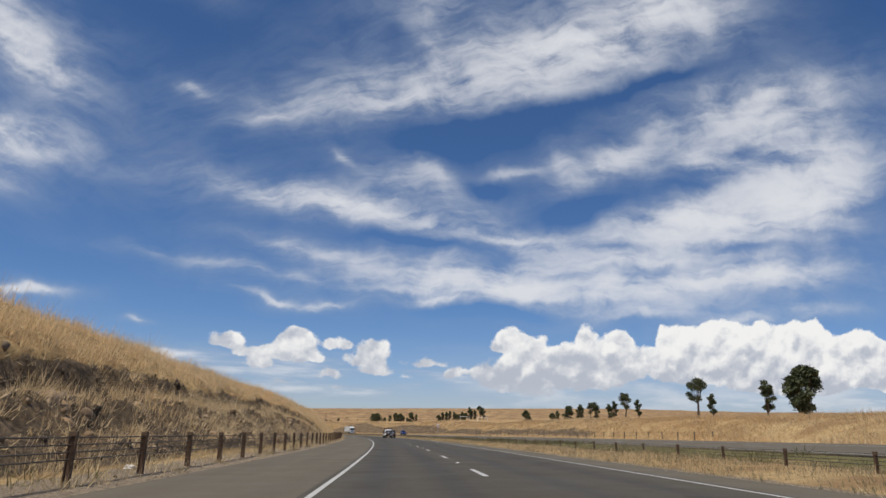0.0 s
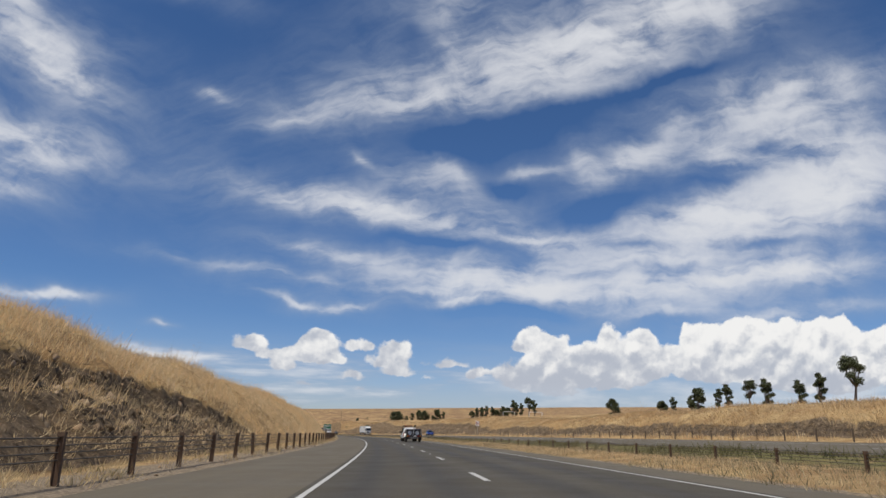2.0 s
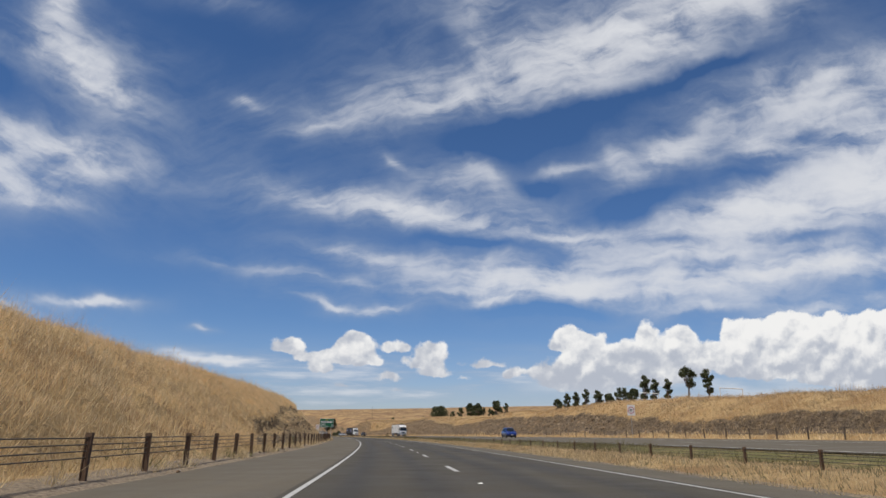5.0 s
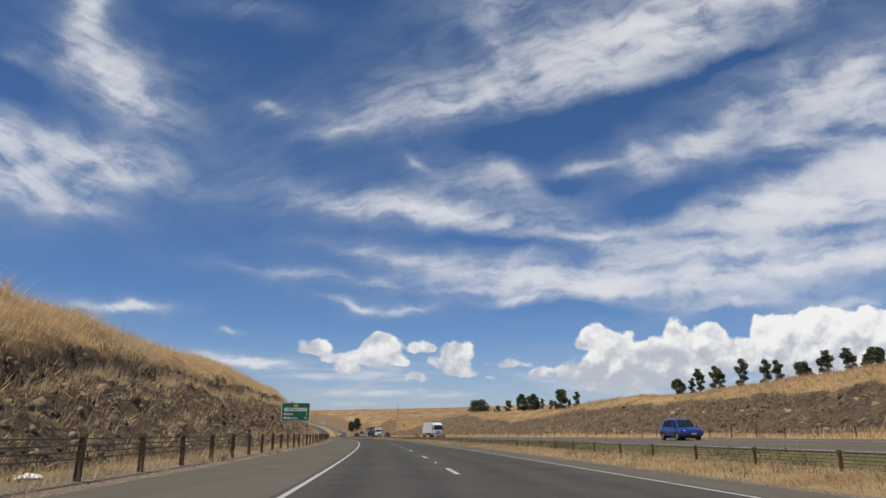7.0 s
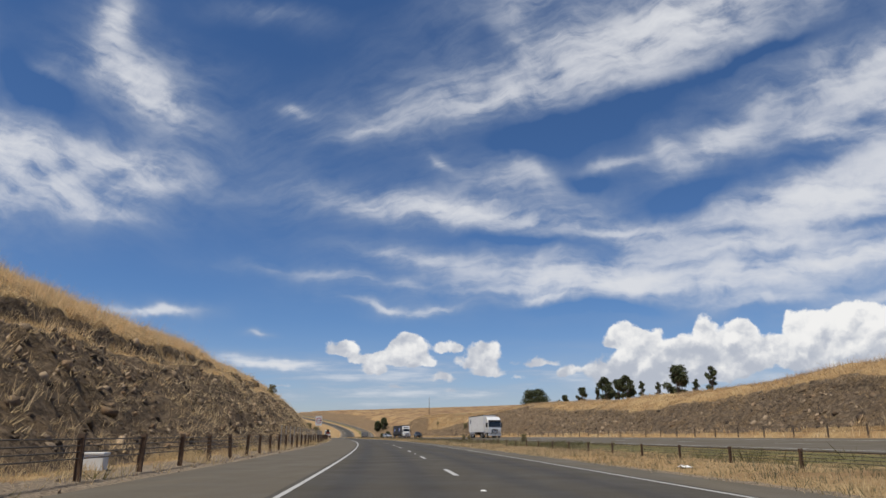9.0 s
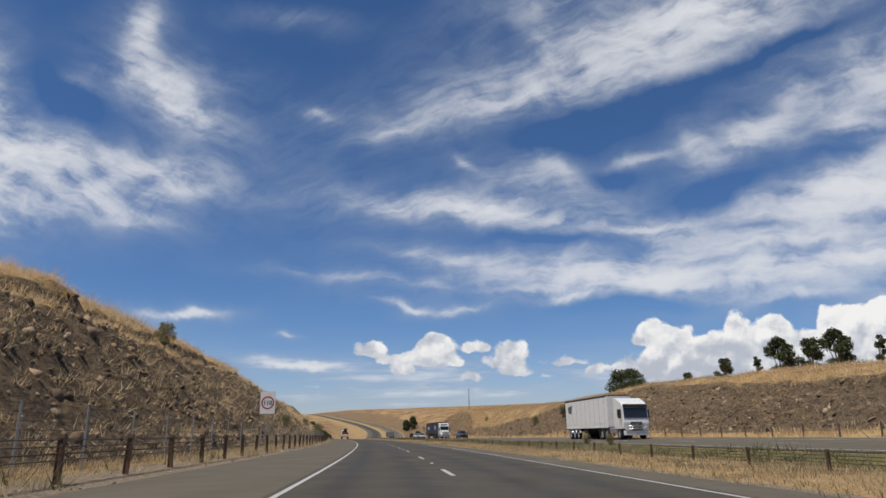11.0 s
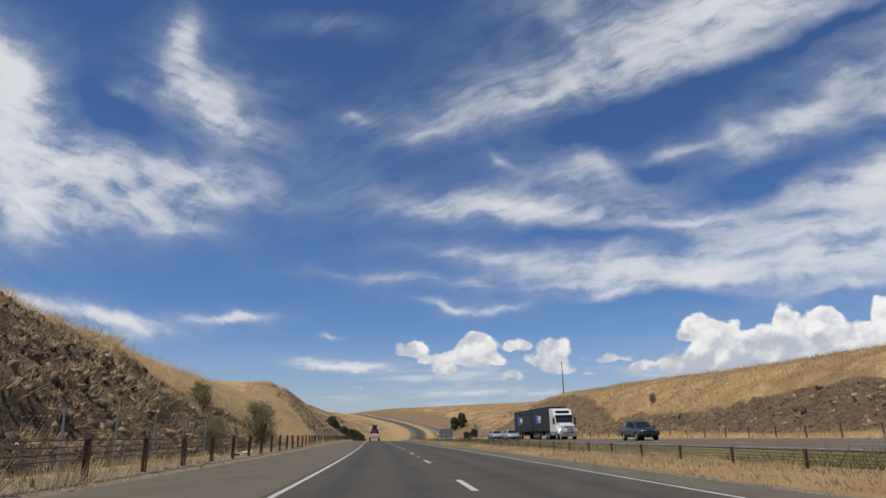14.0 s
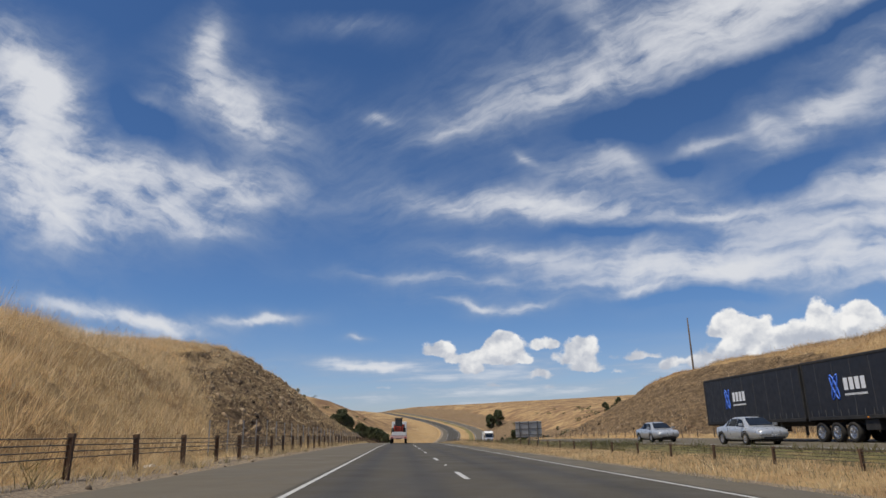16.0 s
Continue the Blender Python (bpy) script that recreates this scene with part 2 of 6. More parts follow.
# ================= materials =================
def material(name, rough=0.8, metal=0.0, spec=0.4):
    mat = bpy.data.materials.new(name)
    n = Net(tree_of(mat))
    b = n.node("ShaderNodeBsdfPrincipled")
    b.inputs["Roughness"].default_value = rough
    b.inputs["Metallic"].default_value = metal
    b.inputs["Specular IOR Level"].default_value = spec
    o = n.node("ShaderNodeOutputMaterial")
    n.nt.links.new(b.outputs[0], o.inputs[0])
    return mat, n, b


def bump(n, b, height, strength=0.4, dist=0.02):
    k = n.node("ShaderNodeBump")
    k.inputs["Strength"].default_value = strength
    k.inputs["Distance"].default_value = dist
    n.put(k.inputs["Height"], height)
    n.nt.links.new(k.outputs[0], b.inputs["Normal"])


def where(n):
    return n.node("ShaderNodeNewGeometry").outputs["Position"]


def local(n):
    return n.node("ShaderNodeTexCoord").outputs["Object"]


def plain(name, col, rough=0.5, metal=0.0, spread=0.12, scale=6.0, dirt=0.0, spec=0.4, coat=0.0, relief=0.0):
    """A paint, plastic, rubber or metal with slight mottling, dust and fine relief."""
    mat, n, b = material(name, rough, metal, spec)
    p = local(n)
    f = n.noise(p, scale, 5, 0.6)
    a = [min(1, c * (1 + spread)) for c in col]
    d = [c * (1 - spread) for c in col]
    c = n.mix(f, d, a)
    if dirt:
        k = n.m("MULTIPLY", n.ramp(n.noise(p, 2.3, 6, 0.65), 0.42, 0.72), dirt)
        c = n.mix(k, c, (0.26, 0.21, 0.15))
    n.put(b.inputs["Base Color"], c)
    n.put(b.inputs["Roughness"], n.ramp(n.noise(p, scale * 2.5, 4), 0.2, 0.8, max(0.02, rough - 0.08), min(1, rough + 0.12)))
    if coat:
        b.inputs["Coat Weight"].default_value = coat
        b.inputs["Coat Roughness"].default_value = 0.05
    if relief:
        bump(n, b, n.noise(p, 60, 3), 0.3, relief)
    return mat


def make_ground():
    """Dry grass, green weeds, bare rubble and cut rock, told apart by the sheet's own masks."""
    mat, n, b = material("dry_ground", 0.95, 0, 0.15)
    p = where(n)
    rock = n.node("ShaderNodeAttribute")
    rock.attribute_name = "rock"
    green = n.node("ShaderNodeAttribute")
    green.attribute_name = "green"
    verge = n.node("ShaderNodeAttribute")
    verge.attribute_name = "verge"
    fine = n.noise(p, 3.5, 8, 0.65)
    mid = n.noise(p, 0.35, 6, 0.6)
    wide = n.noise(p, 0.03, 4, 0.5)
    blades = n.noise(n.v("MULTIPLY", p, (9, 9, 1.6)), 1.0, 5, 0.6)
    straw = n.mix(n.ramp(fine, 0.3, 0.7), (0.25, 0.16, 0.07), (0.50, 0.36, 0.18))
    straw = n.mix(n.ramp(blades, 0.35, 0.65, 0.0, 0.5), straw, (0.57, 0.42, 0.22))
    straw = n.mix(n.ramp(mid, 0.44, 0.62, 0.0, 0.8), straw, (0.24, 0.145, 0.07))
    straw = n.mix(n.ramp(n.noise(n.v("MULTIPLY", p, (1, 1, 2.5)), 0.11, 6, 0.65), 0.42, 0.62, 0.0, 0.5), straw, (0.27, 0.175, 0.085))
    straw = n.mix(n.ramp(wide, 0.42, 0.62, 0.0, 0.6), straw, (0.36, 0.23, 0.105))
    bare = n.node("ShaderNodeAttribute")
    bare.attribute_name = "bare"
    worn = n.ramp(n.noise(n.v("MULTIPLY", p, (1, 1, 3.0)), 0.055, 9, 0.7), 0.40, 0.60)
    straw = n.mix(n.m("MULTIPLY", worn, n.m("MULTIPLY", bare.outputs["Fac"], 0.95)), straw, (0.17, 0.10, 0.056))
    # rock: dark basalt faces, rusty clay, pale dust in the joints, and painted crevice shade
    vor = n.node("ShaderNodeTexVoronoi")
    n.put(vor.inputs["Vector"], n.v("ADD", p, n.v("SCALE", n.noise(p, 1.1, 4, color=True), s=0.9)))
    vor.inputs["Scale"].default_value = 2.6
    big = n.node("ShaderNodeTexVoronoi")
    big.feature = "DISTANCE_TO_EDGE"
    n.put(big.inputs["Vector"], n.v("ADD", n.v("MULTIPLY", p, (1, 1, 1.7)), n.v("SCALE", n.noise(p, 0.9, 5, color=True), s=1.2)))
    big.inputs["Scale"].default_value = 0.9
    cells = n.v("DOT_PRODUCT", vor.outputs["Color"], (0.5, 0.3, 0.2))
    stone = n.mix(cells, (0.06, 0.047, 0.036), (0.32, 0.24, 0.16))
    # shade of the crevices, painted as dark lines along cell edges
    stone = n.mix(n.ramp(big.outputs["Distance"], 0.0, 0.11, 0.4, 0.0), stone, (0.035, 0.025, 0.018))
    stone = n.mix(n.ramp(n.noise(n.v("MULTIPLY", p, (1, 1, 1.8)), 0.7, 8, 0.7), 0.46, 0.66, 0.0, 0.55), stone, (0.29, 0.19, 0.095))
    stone = n.mix(n.ramp(n.noise(p, 1.7, 7, 0.7), 0.52, 0.68, 0.0, 0.5), stone, (0.115, 0.085, 0.062))
    stone = n.mix(n.ramp(fine, 0.52, 0.75, 0.0, 0.8), stone, (0.42, 0.30, 0.165))
    # dark noise blotches painted in for shaded crevices
    stone = n.mix(n.ramp(n.noise(n.v("MULTIPLY", p, (1, 1, 1.5)), 2.6, 9, 0.74, 0.5), 0.5, 0.63, 0.0, 0.8), stone, (0.042, 0.032, 0.025))
    ochre = n.node("ShaderNodeAttribute")
    ochre.attribute_name = "ochre"
    clay = n.mix(n.ramp(n.noise(n.v("MULTIPLY", p, (1, 1, 3)), 0.9, 7, 0.65), 0.3, 0.7), (0.10, 0.068, 0.04), (0.33, 0.225, 0.125))
    # crevice shade on the clay, painted as dark blotches
    clay = n.mix(n.ramp(n.noise(n.v("MULTIPLY", p, (1, 1, 2.2)), 2.4, 8, 0.72), 0.5, 0.66, 0.0, 0.6), clay, (0.07, 0.046, 0.03))
    clay = n.mix(n.ramp(n.noise(p, 1.4, 8, 0.7), 0.56, 0.7, 0.0, 0.45), clay, (0.42, 0.29, 0.165))
    stone = n.mix(n.m("MULTIPLY", ochre.outputs["Fac"], 0.85), stone, clay)
    c = n.mix(n.ramp(n.m("ADD", rock.outputs["Fac"], n.m("MULTIPLY", n.m("SUBTRACT", n.noise(p, 0.9, 6, 0.7), 0.5), 0.9)), 0.40, 0.56), straw, stone)
    weeds = n.mix(fine, (0.045, 0.06, 0.02), (0.16, 0.17, 0.06))
    c = n.mix(n.ramp(n.m("ADD", green.outputs["Fac"], n.m("SUBTRACT", n.noise(p, 0.6, 5, 0.7), 0.5)), 0.45, 0.7, 0.0, 0.8), c, weeds)
    rubble = n.mix(n.ramp(n.noise(p, 12, 5, 0.7), 0.35, 0.65), (0.13, 0.105, 0.08), (0.33, 0.27, 0.2))
    c = n.mix(n.ramp(n.m("ADD", verge.outputs["Fac"], n.m("SUBTRACT", n.noise(p, 1.3, 5, 0.7), 0.5)), 0.45, 0.65, 0.0, 0.9), c, rubble)
    n.put(b.inputs["Base Color"], c)
    crag = n.m("ADD", n.m("MULTIPLY", n.noise(n.v("MULTIPLY", p, (1, 1, 1.9)), 1.5, 9, 0.7, 0.6), 2.6), n.m("MULTIPLY", vor.outputs["Distance"], 0.25))
    bump(n, b, n.m("ADD", n.m("MULTIPLY", fine, 0.6), n.m("MULTIPLY", crag, rock.outputs["Fac"])), 0.9, 0.4)
    return mat


def make_asphalt(name, lo, hi, tint):
    mat, n, b = material(name, 0.85, 0, 0.2)
    p = where(n)
    across = n.node("ShaderNodeAttribute")
    across.attribute_name = "track"
    grain = n.noise(p, 90, 3, 0.7)
    patch = n.noise(p, 0.5, 6, 0.6)
    long = n.noise(n.v("MULTIPLY", p, (1.2, 0.05, 1)), 1.0, 5, 0.6)
    c = n.mix(grain, lo, hi)
    c = n.mix(n.ramp(patch, 0.35, 0.75, 0.0, 0.4), c, tint)
    c = n.mix(n.ramp(long, 0.4, 0.7, 0.0, 0.25), c, [k * 1.25 for k in hi])
    c = n.mix(n.m("MULTIPLY", across.outputs["Fac"], n.ramp(patch, 0.2, 0.7, 0.25, 0.6)), c, [k * 0.72 for k in lo])
    n.put(b.inputs["Base Color"], c)
    n.put(b.inputs["Roughness"], n.ramp(n.m("ADD", patch, n.m("MULTIPLY", across.outputs["Fac"], -0.25)), 0.2, 0.8, 0.62, 0.9))
    bump(n, b, grain, 0.35, 0.006)
    return mat


def make_line():
    mat, n, b = material("road_paint", 0.6, 0, 0.4)
    p = where(n)
    worn = n.ramp(n.m("ADD", n.noise(p, 40, 4, 0.7), n.m("MULTIPLY", n.noise(p, 2.0, 4), 0.5)), 0.78, 0.98, 0.0, 0.8)
    n.put(b.inputs["Base Color"], n.mix(worn, n.mix(n.noise(p, 5, 4), (0.36, 0.352, 0.33), (0.54, 0.53, 0.50)), (0.12, 0.115, 0.105)))
    bump(n, b, n.noise(p, 80, 2), 0.3, 0.004)
    return mat


def make_blades(name, low, high, tip):
    """Straw: every tuft has a tone of its own."""
    mat, n, b = material(name, 0.8, 0, 0.25)
    isl = n.node("ShaderNodeNewGeometry").outputs["Random Per Island"]
    patch = n.ramp(n.noise(where(n), 0.25, 4, 0.6), 0.35, 0.68)
    c = n.mix(isl, low, high)
    c = n.mix(n.m("MULTIPLY", patch, 0.5), c, tip)
    c = n.mix(n.ramp(n.noise(where(n), 0.045, 4, 0.6), 0.42, 0.62, 0.0, 0.55), c, tip)
    n.put(b.inputs["Base Color"], c)
    thin = n.node("ShaderNodeBsdfTranslucent")
    n.put(thin.inputs[0], c)
    both = n.node("ShaderNodeMixShader")
    both.inputs[0].default_value = 0.45
    n.nt.links.new(b.outputs[0], both.inputs[1])
    n.nt.links.new(thin.outputs[0], both.inputs[2])
    for o in n.nt.nodes:
        if o.bl_idname == "ShaderNodeOutputMaterial":
            n.nt.links.new(both.outputs[0], o.inputs[0])
    return mat


def make_leaves(name, low, high):
    mat, n, b = material(name, 0.6, 0, 0.3)
    isl = n.node("ShaderNodeNewGeometry").outputs["Random Per Island"]
    n.put(b.inputs["Base Color"], n.mix(isl, low, high))
    return mat


def make_glass(name, tint=(0.012, 0.014, 0.016)):
    mat, n, b = material(name, 0.06, 0, 0.6)
    n.put(b.inputs["Base Color"], n.mix(n.noise(local(n), 2.0, 3), tint, [k * 1.8 for k in tint]))
    return mat


GROUND = make_ground()
ASPHALT = make_asphalt("asphalt_lanes", (0.044, 0.0385, 0.0285), (0.086, 0.0755, 0.057), (0.074, 0.0645, 0.0475))
SHOULDER = make_asphalt("asphalt_shoulder", (0.075, 0.064, 0.046), (0.136, 0.117, 0.085), (0.113, 0.095, 0.067))
PAINT = make_line()
STRAW = make_blades("straw", (0.37, 0.27, 0.145), (1.0, 0.80, 0.51), (0.84, 0.60, 0.32))
STRAW_PALE = make_blades("pale_straw", (0.36, 0.27, 0.145), (0.84, 0.68, 0.43), (0.62, 0.46, 0.25))
STRAW_FAR = make_blades("far_straw", (0.27, 0.19, 0.098), (0.84, 0.65, 0.39), (0.60, 0.40, 0.20))
STRAW_DULL = make_blades("dull_straw", (0.17, 0.148, 0.085), (0.37, 0.32, 0.205), (0.175, 0.165, 0.09))
WEED = make_blades("weeds", (0.06, 0.075, 0.025), (0.17, 0.17, 0.07), (0.22, 0.18, 0.08))
STONE = plain("basalt", (0.13, 0.105, 0.08), 0.92, 0, 0.5, 3.0, 0.5, 0.2)
POST_RUST = plain("rusty_steel", (0.11, 0.065, 0.04), 0.75, 0.2, 0.35, 14.0, 0.3)
WIRE = plain("weathered_wire", (0.10, 0.085, 0.07), 0.6, 0.5, 0.2, 9.0)
WOOD_POST = plain("weathered_timber", (0.12, 0.09, 0.065), 0.85, 0, 0.3, 9.0)
GALV = plain("galvanised_steel", (0.42, 0.42, 0.41), 0.45, 0.7, 0.12, 8.0, 0.15)
BARK = plain("bark", (0.16, 0.125, 0.095), 0.9, 0, 0.35, 5.0, 0, 0.2)
LEAF = make_leaves("gum_leaves", (0.028, 0.038, 0.014), (0.10, 0.11, 0.048))
LEAF_OLIVE = make_blades("olive_leaves", (0.17, 0.155, 0.085), (0.38, 0.34, 0.19), (0.27, 0.24, 0.12))

# ================= ground, roads =================
def link(name, bm, mat, parent=None, label="", smooth_shade=False):
    me = bpy.data.meshes.new(name)
    bm.to_mesh(me)
    bm.free()
    if smooth_shade:
        for f in me.polygons:
            f.use_smooth = True
    for m in (mat if isinstance(mat, (list, tuple)) else [mat]):
        me.materials.append(m)
    ob = new(name, me)
    if parent is not None:
        ob.parent = parent
    if label:
        ob["label"] = label
    return ob


def raw(name, verts, faces, mat, parent=None, shade=False):
    me = bpy.data.meshes.new(name)
    me.from_pydata([tuple(map(float, v)) for v in verts], [], faces)
    if shade:
        for f in me.polygons:
            f.use_smooth = True
    me.materials.append(mat)
    ob = new(name, me)
    if parent is not None:
        ob.parent = parent
    return ob


def grid(name, P, mat, shade=True):
    """A sheet from an array rows x columns x 3; rows run along the road, columns to the right."""
    r, c = P.shape[:2]
    idx = np.arange(r * c).reshape(r, c)
    faces = np.stack([idx[:-1, :-1], idx[:-1, 1:], idx[1:, 1:], idx[1:, :-1]], -1).reshape(-1, 4)
    me = bpy.data.meshes.new(name)
    me.vertices.add(r * c)
    me.vertices.foreach_set("co", P.reshape(-1).astype(np.float32))
    me.loops.add(faces.size)
    me.loops.foreach_set("vertex_index", faces.reshape(-1).astype(np.int32))
    me.polygons.add(len(faces))
    me.polygons.foreach_set("loop_start", np.arange(0, faces.size, 4, dtype=np.int32))
    me.polygons.foreach_set("loop_total", np.full(len(faces), 4, dtype=np.int32))
    me.update(calc_edges=True)
    if shade:
        me.polygons.foreach_set("use_smooth", np.ones(len(faces), dtype=bool))
    me.materials.append(mat)
    return new(name, me)


def mask(ob, name, values):
    a = ob.data.attributes.new(name, "FLOAT", "POINT")
    a.data.foreach_set("value", np.asarray(values, np.float32).reshape(-1))


@functools.lru_cache(maxsize=None)
def noise_tables(seed):
    rng = np.random.RandomState(seed)
    return [rng.rand(64, 64) * 2 - 1 for _ in range(5)]


def ripple(x, y, seed, octaves=4):
    """Cheap value noise on arrays, about -1 to 1."""
    tables = noise_tables(seed)
    out, amp, tot = 0, 1.0, 0
    for o in range(octaves):
        t = tables[o]
        fx, fy = x * 2 ** o, y * 2 ** o
        ix, iy = np.floor(fx).astype(int), np.floor(fy).astype(int)
        kx, ky = fx - ix, fy - iy
        kx, ky = kx * kx * (3 - 2 * kx), ky * ky * (3 - 2 * ky)
        g = lambda a, b: t[a % 64, b % 64]
        out = out + amp * ((g(ix, iy) * (1 - kx) + g(ix + 1, iy) * kx) * (1 - ky) + (g(ix, iy + 1) * (1 - kx) + g(ix + 1, iy + 1) * kx) * ky)
        tot += amp
        amp *= 0.5
    return out / tot


LEFT_S = (-60, 0, 30, 70, 120, 160, 200, 245, 270, 310, 340, 400, 425, 440, 465, 480, 500, 520, 535, 550, 570, 590, 606, 619, 640, 680, 760)
LEFT_W = (5.8, 5.8, 5.4, 5.3, 5.2, 5.6, 5.5, 6.4, 7.0, 8.2, 8.8, 9.0, 9.2, 8.6, 7.2, 6.0, 5.2, 5.3, 5.8, 7.4, 10.2, 12.3, 11.2, 8.6, 4.0, 1.5, 0.3)
RIGHT_S = (-60, 60, 150, 180, 210, 265, 290, 335, 352, 385, 437, 465, 490, 520, 550, 580, 600, 612, 620, 632, 650, 760)
RIGHT_W = (2.5, 2.8, 4.0, 3.9, 4.4, 6.1, 5.8, 6.3, 5.7, 6.2, 8.1, 7.6, 7.4, 8.4, 9.4, 10.2, 10.0, 8.0, 5.0, 1.8, 0.5, 0.3)
ROCK_S = (-60, 40, 66, 100, 106, 110, 202, 212, 252, 309, 330, 410, 440, 465, 478, 488, 497, 505, 532, 548, 585, 625, 640, 700)
ROCK_L = (3.2, 3.4, 3.9, 3.0, 1.5, 0.0, 0.0, 2.0, 4.6, 6.0, 7.0, 8.4, 8.4, 7.0, 3.6, 2.2, 0.6, 0.0, 0.0, 7.0, 12.0, 11.0, 4.0, 0.0)


ROCK_R_S = (-60, 85, 110, 225, 245, 262, 284, 330, 345, 360, 400, 437, 465, 500, 530, 560, 590, 640)
ROCK_R = (0, 0, 1.2, 1.7, 2.5, 3.4, 3.5, 4.4, 3.6, 3.0, 4.5, 6.7, 5.4, 2.5, 2.5, 7.5, 8.5, 6)


def rock_line(s, side):
    """Height of the ragged edge where cut rock gives way to grass; nought where there is no rock."""
    k = np.interp(s, ROCK_S, ROCK_L) if side == "L" else np.interp(s, ROCK_R_S, ROCK_R)
    return np.where(k > 0.3, k + 0.55 * ripple(np.asarray(s, float) / 6, 0 * k + 3, 61, 4), 0 * k)


def broken(s, u, w, line, amount):
    """Loss of height on a rock face: blocks, clefts and a hollow under the turf."""
    face = smooth(line + 0.15, line - 0.15, w) * (line > 0.3)
    blocks = np.abs(ripple(s / 2.6 + 0.25 * u, u / 1.3, 63, 4)) * 1.5 + 0.55 * np.abs(ripple(s / 0.9, u / 0.7, 64, 2))
    hollow = 0.75 * np.exp(-((w - line + 0.4) / 0.42) ** 2) * np.clip(0.75 + 0.9 * ripple(s / 3.5, 0 * s, 65, 3), 0.1, 1.3)
    return amount * face * (blocks * 0.62 + hollow)


def far_kerb(s):
    """Height of the opposite carriageway at its near and its far edge."""
    return np.interp(s, (0, 350, 420, 530, 640), (0.36, 0.36, 0.34, 0.3, 0.2)), np.interp(s, (0, 270, 430, 530, 640), (0.8, 0.8, 0.7, 0.42, 0.2))


def relief(s, u):
    """Height of the land over the road at s, u (arrays)."""
    s, u = np.broadcast_arrays(np.asarray(s, float), np.asarray(u, float))
    lump = ripple(s / 9, u / 7, 3, 4)
    rough = ripple(s / 1.9, u / 1.5, 5, 4)
    cl = np.interp(s, LEFT_S, LEFT_W) + 0.35 * ripple(s / 14, 0 * s, 8, 3)
    cr = np.interp(s, RIGHT_S, RIGHT_W) - 0.7 + 0.3 * ripple(s / 14, 0 * s + 9, 9, 3)
    # left: verge, then the cut
    x = -u - 8.0 + 0.45 * lump
    slope = np.maximum(x, 0)
    k = 1.2
    top = -k * np.log(np.exp(-np.minimum(slope, 60) / k) + np.exp(-(cl + np.maximum(slope - cl, 0) * 0.05) / k))
    left = np.where(x > 0, top + smooth(0, 2, x) * (0.48 * rough + 0.3 * lump) * smooth(0, 3, cl), 0) + 0.12 * smooth(-5.6, -7.5, u)
    left = left - broken(s, u, left, rock_line(s, "L"), 0.85) * smooth(0.4, 1.6, x) * smooth(640, 610, s)
    left = np.where(u < -40, left + (-u - 40) * 0.01, left)
    # right: verge, swale, opposite carriageway, cut
    wn, wf = far_kerb(s)
    verge = 0.16 * smooth(7.4, 9.4, u) - 0.12 * smooth(11.2, 13.5, u)
    swale = verge + (wn - 0.04 - 0.03) * smooth(12.5, 17.2, u)
    opp = wn + (wf - wn) * (u - 17.4) / 10.4
    right = np.where(u < 17.4, swale, np.minimum(np.maximum(opp, wn * 0), 9))
    y = u - 29.2 + 0.5 * lump
    rs = np.maximum(y, 0) * 0.8
    rtop = -k * np.log(np.exp(-np.minimum(rs, 60) / k) + np.exp(-(cr + np.maximum(rs - cr, 0) * 0.05) / k))
    cut = np.where(y > 0, np.maximum(rtop, 0) + smooth(0, 2, y) * (0.30 * rough + 0.3 * lump) * smooth(0, 3, cr), 0)
    cut = cut - broken(s, u, cut, rock_line(s, "R"), 0.75) * smooth(0.4, 1.6, y) * smooth(640, 610, s)
    wide = smooth(27.8, 29, u)
    right = np.where(u > 27.8, wf + 0.05 * wide + cut, right)
    w = np.where(u < 0, left, right)
    # open country beyond the cutting
    out = smooth(640, 760, s)
    hills = 24 * np.exp(-((s - 880) / 120) ** 2 - ((u + 80) / 42) ** 2) + 8 * np.exp(-((s - 715) / 50) ** 2 - ((u + 62) / 24) ** 2)
    hills = hills + out * smooth(14, 60, -u) * (1 + 5 * ripple(s / 90, u / 70, 12, 5) + 3 * smooth(60, 500, -u))
    shelf = np.interp(s, (690, 790, 1000, 1200, 1500), (0, 14, 17, 14, 6)) * smooth(30 + 8 * ripple(s / 45, 0 * s, 13, 3), 92, u)
    gullies = 2.6 * np.abs(ripple(s / 42 + u / 90, u / 60, 15, 4)) * smooth(34, 70, u) * out
    hills = np.where(u > 0, shelf - gullies, hills) + 1.4 * out * ripple(s / 22, u / 16, 14, 4)
    clear = np.where(u < 0, smooth(9, 24, -u), smooth(30, 52, u))
    return w + hills * clear


def height(s, u):
    return relief(s, u)


def on_land(s, u, sink=0.0):
    return Vector(place(s, u, float(height(s, u)) - sink))


s_rows = np.concatenate([np.arange(-60, -20, 1.6), np.arange(-20, 640, 0.5), np.arange(640, 660, 0.8), np.arange(660, 800, 4), np.arange(800, 1720, 10), np.arange(1760, 2401, 80)])
u_cols = np.concatenate([-np.geomspace(1400, 40, 16), np.arange(-38, -26, 2.0), np.arange(-26, -20, 0.8), np.arange(-20, -7, 0.3), (-6.6, -6.0, -5.6), (-3.0, 0.0, 3.0, 6.0, 7.3, 7.6, 8.0), np.arange(8.5, 17.3, 0.8),
                         (17.4, 20, 24, 27.7, 28.2), np.arange(28.8, 45, 0.55), np.arange(46, 60, 2), np.geomspace(62, 1400, 16)])
SS, UU = np.meshgrid(s_rows, u_cols, indexing="ij")
WW = height(SS, UU)
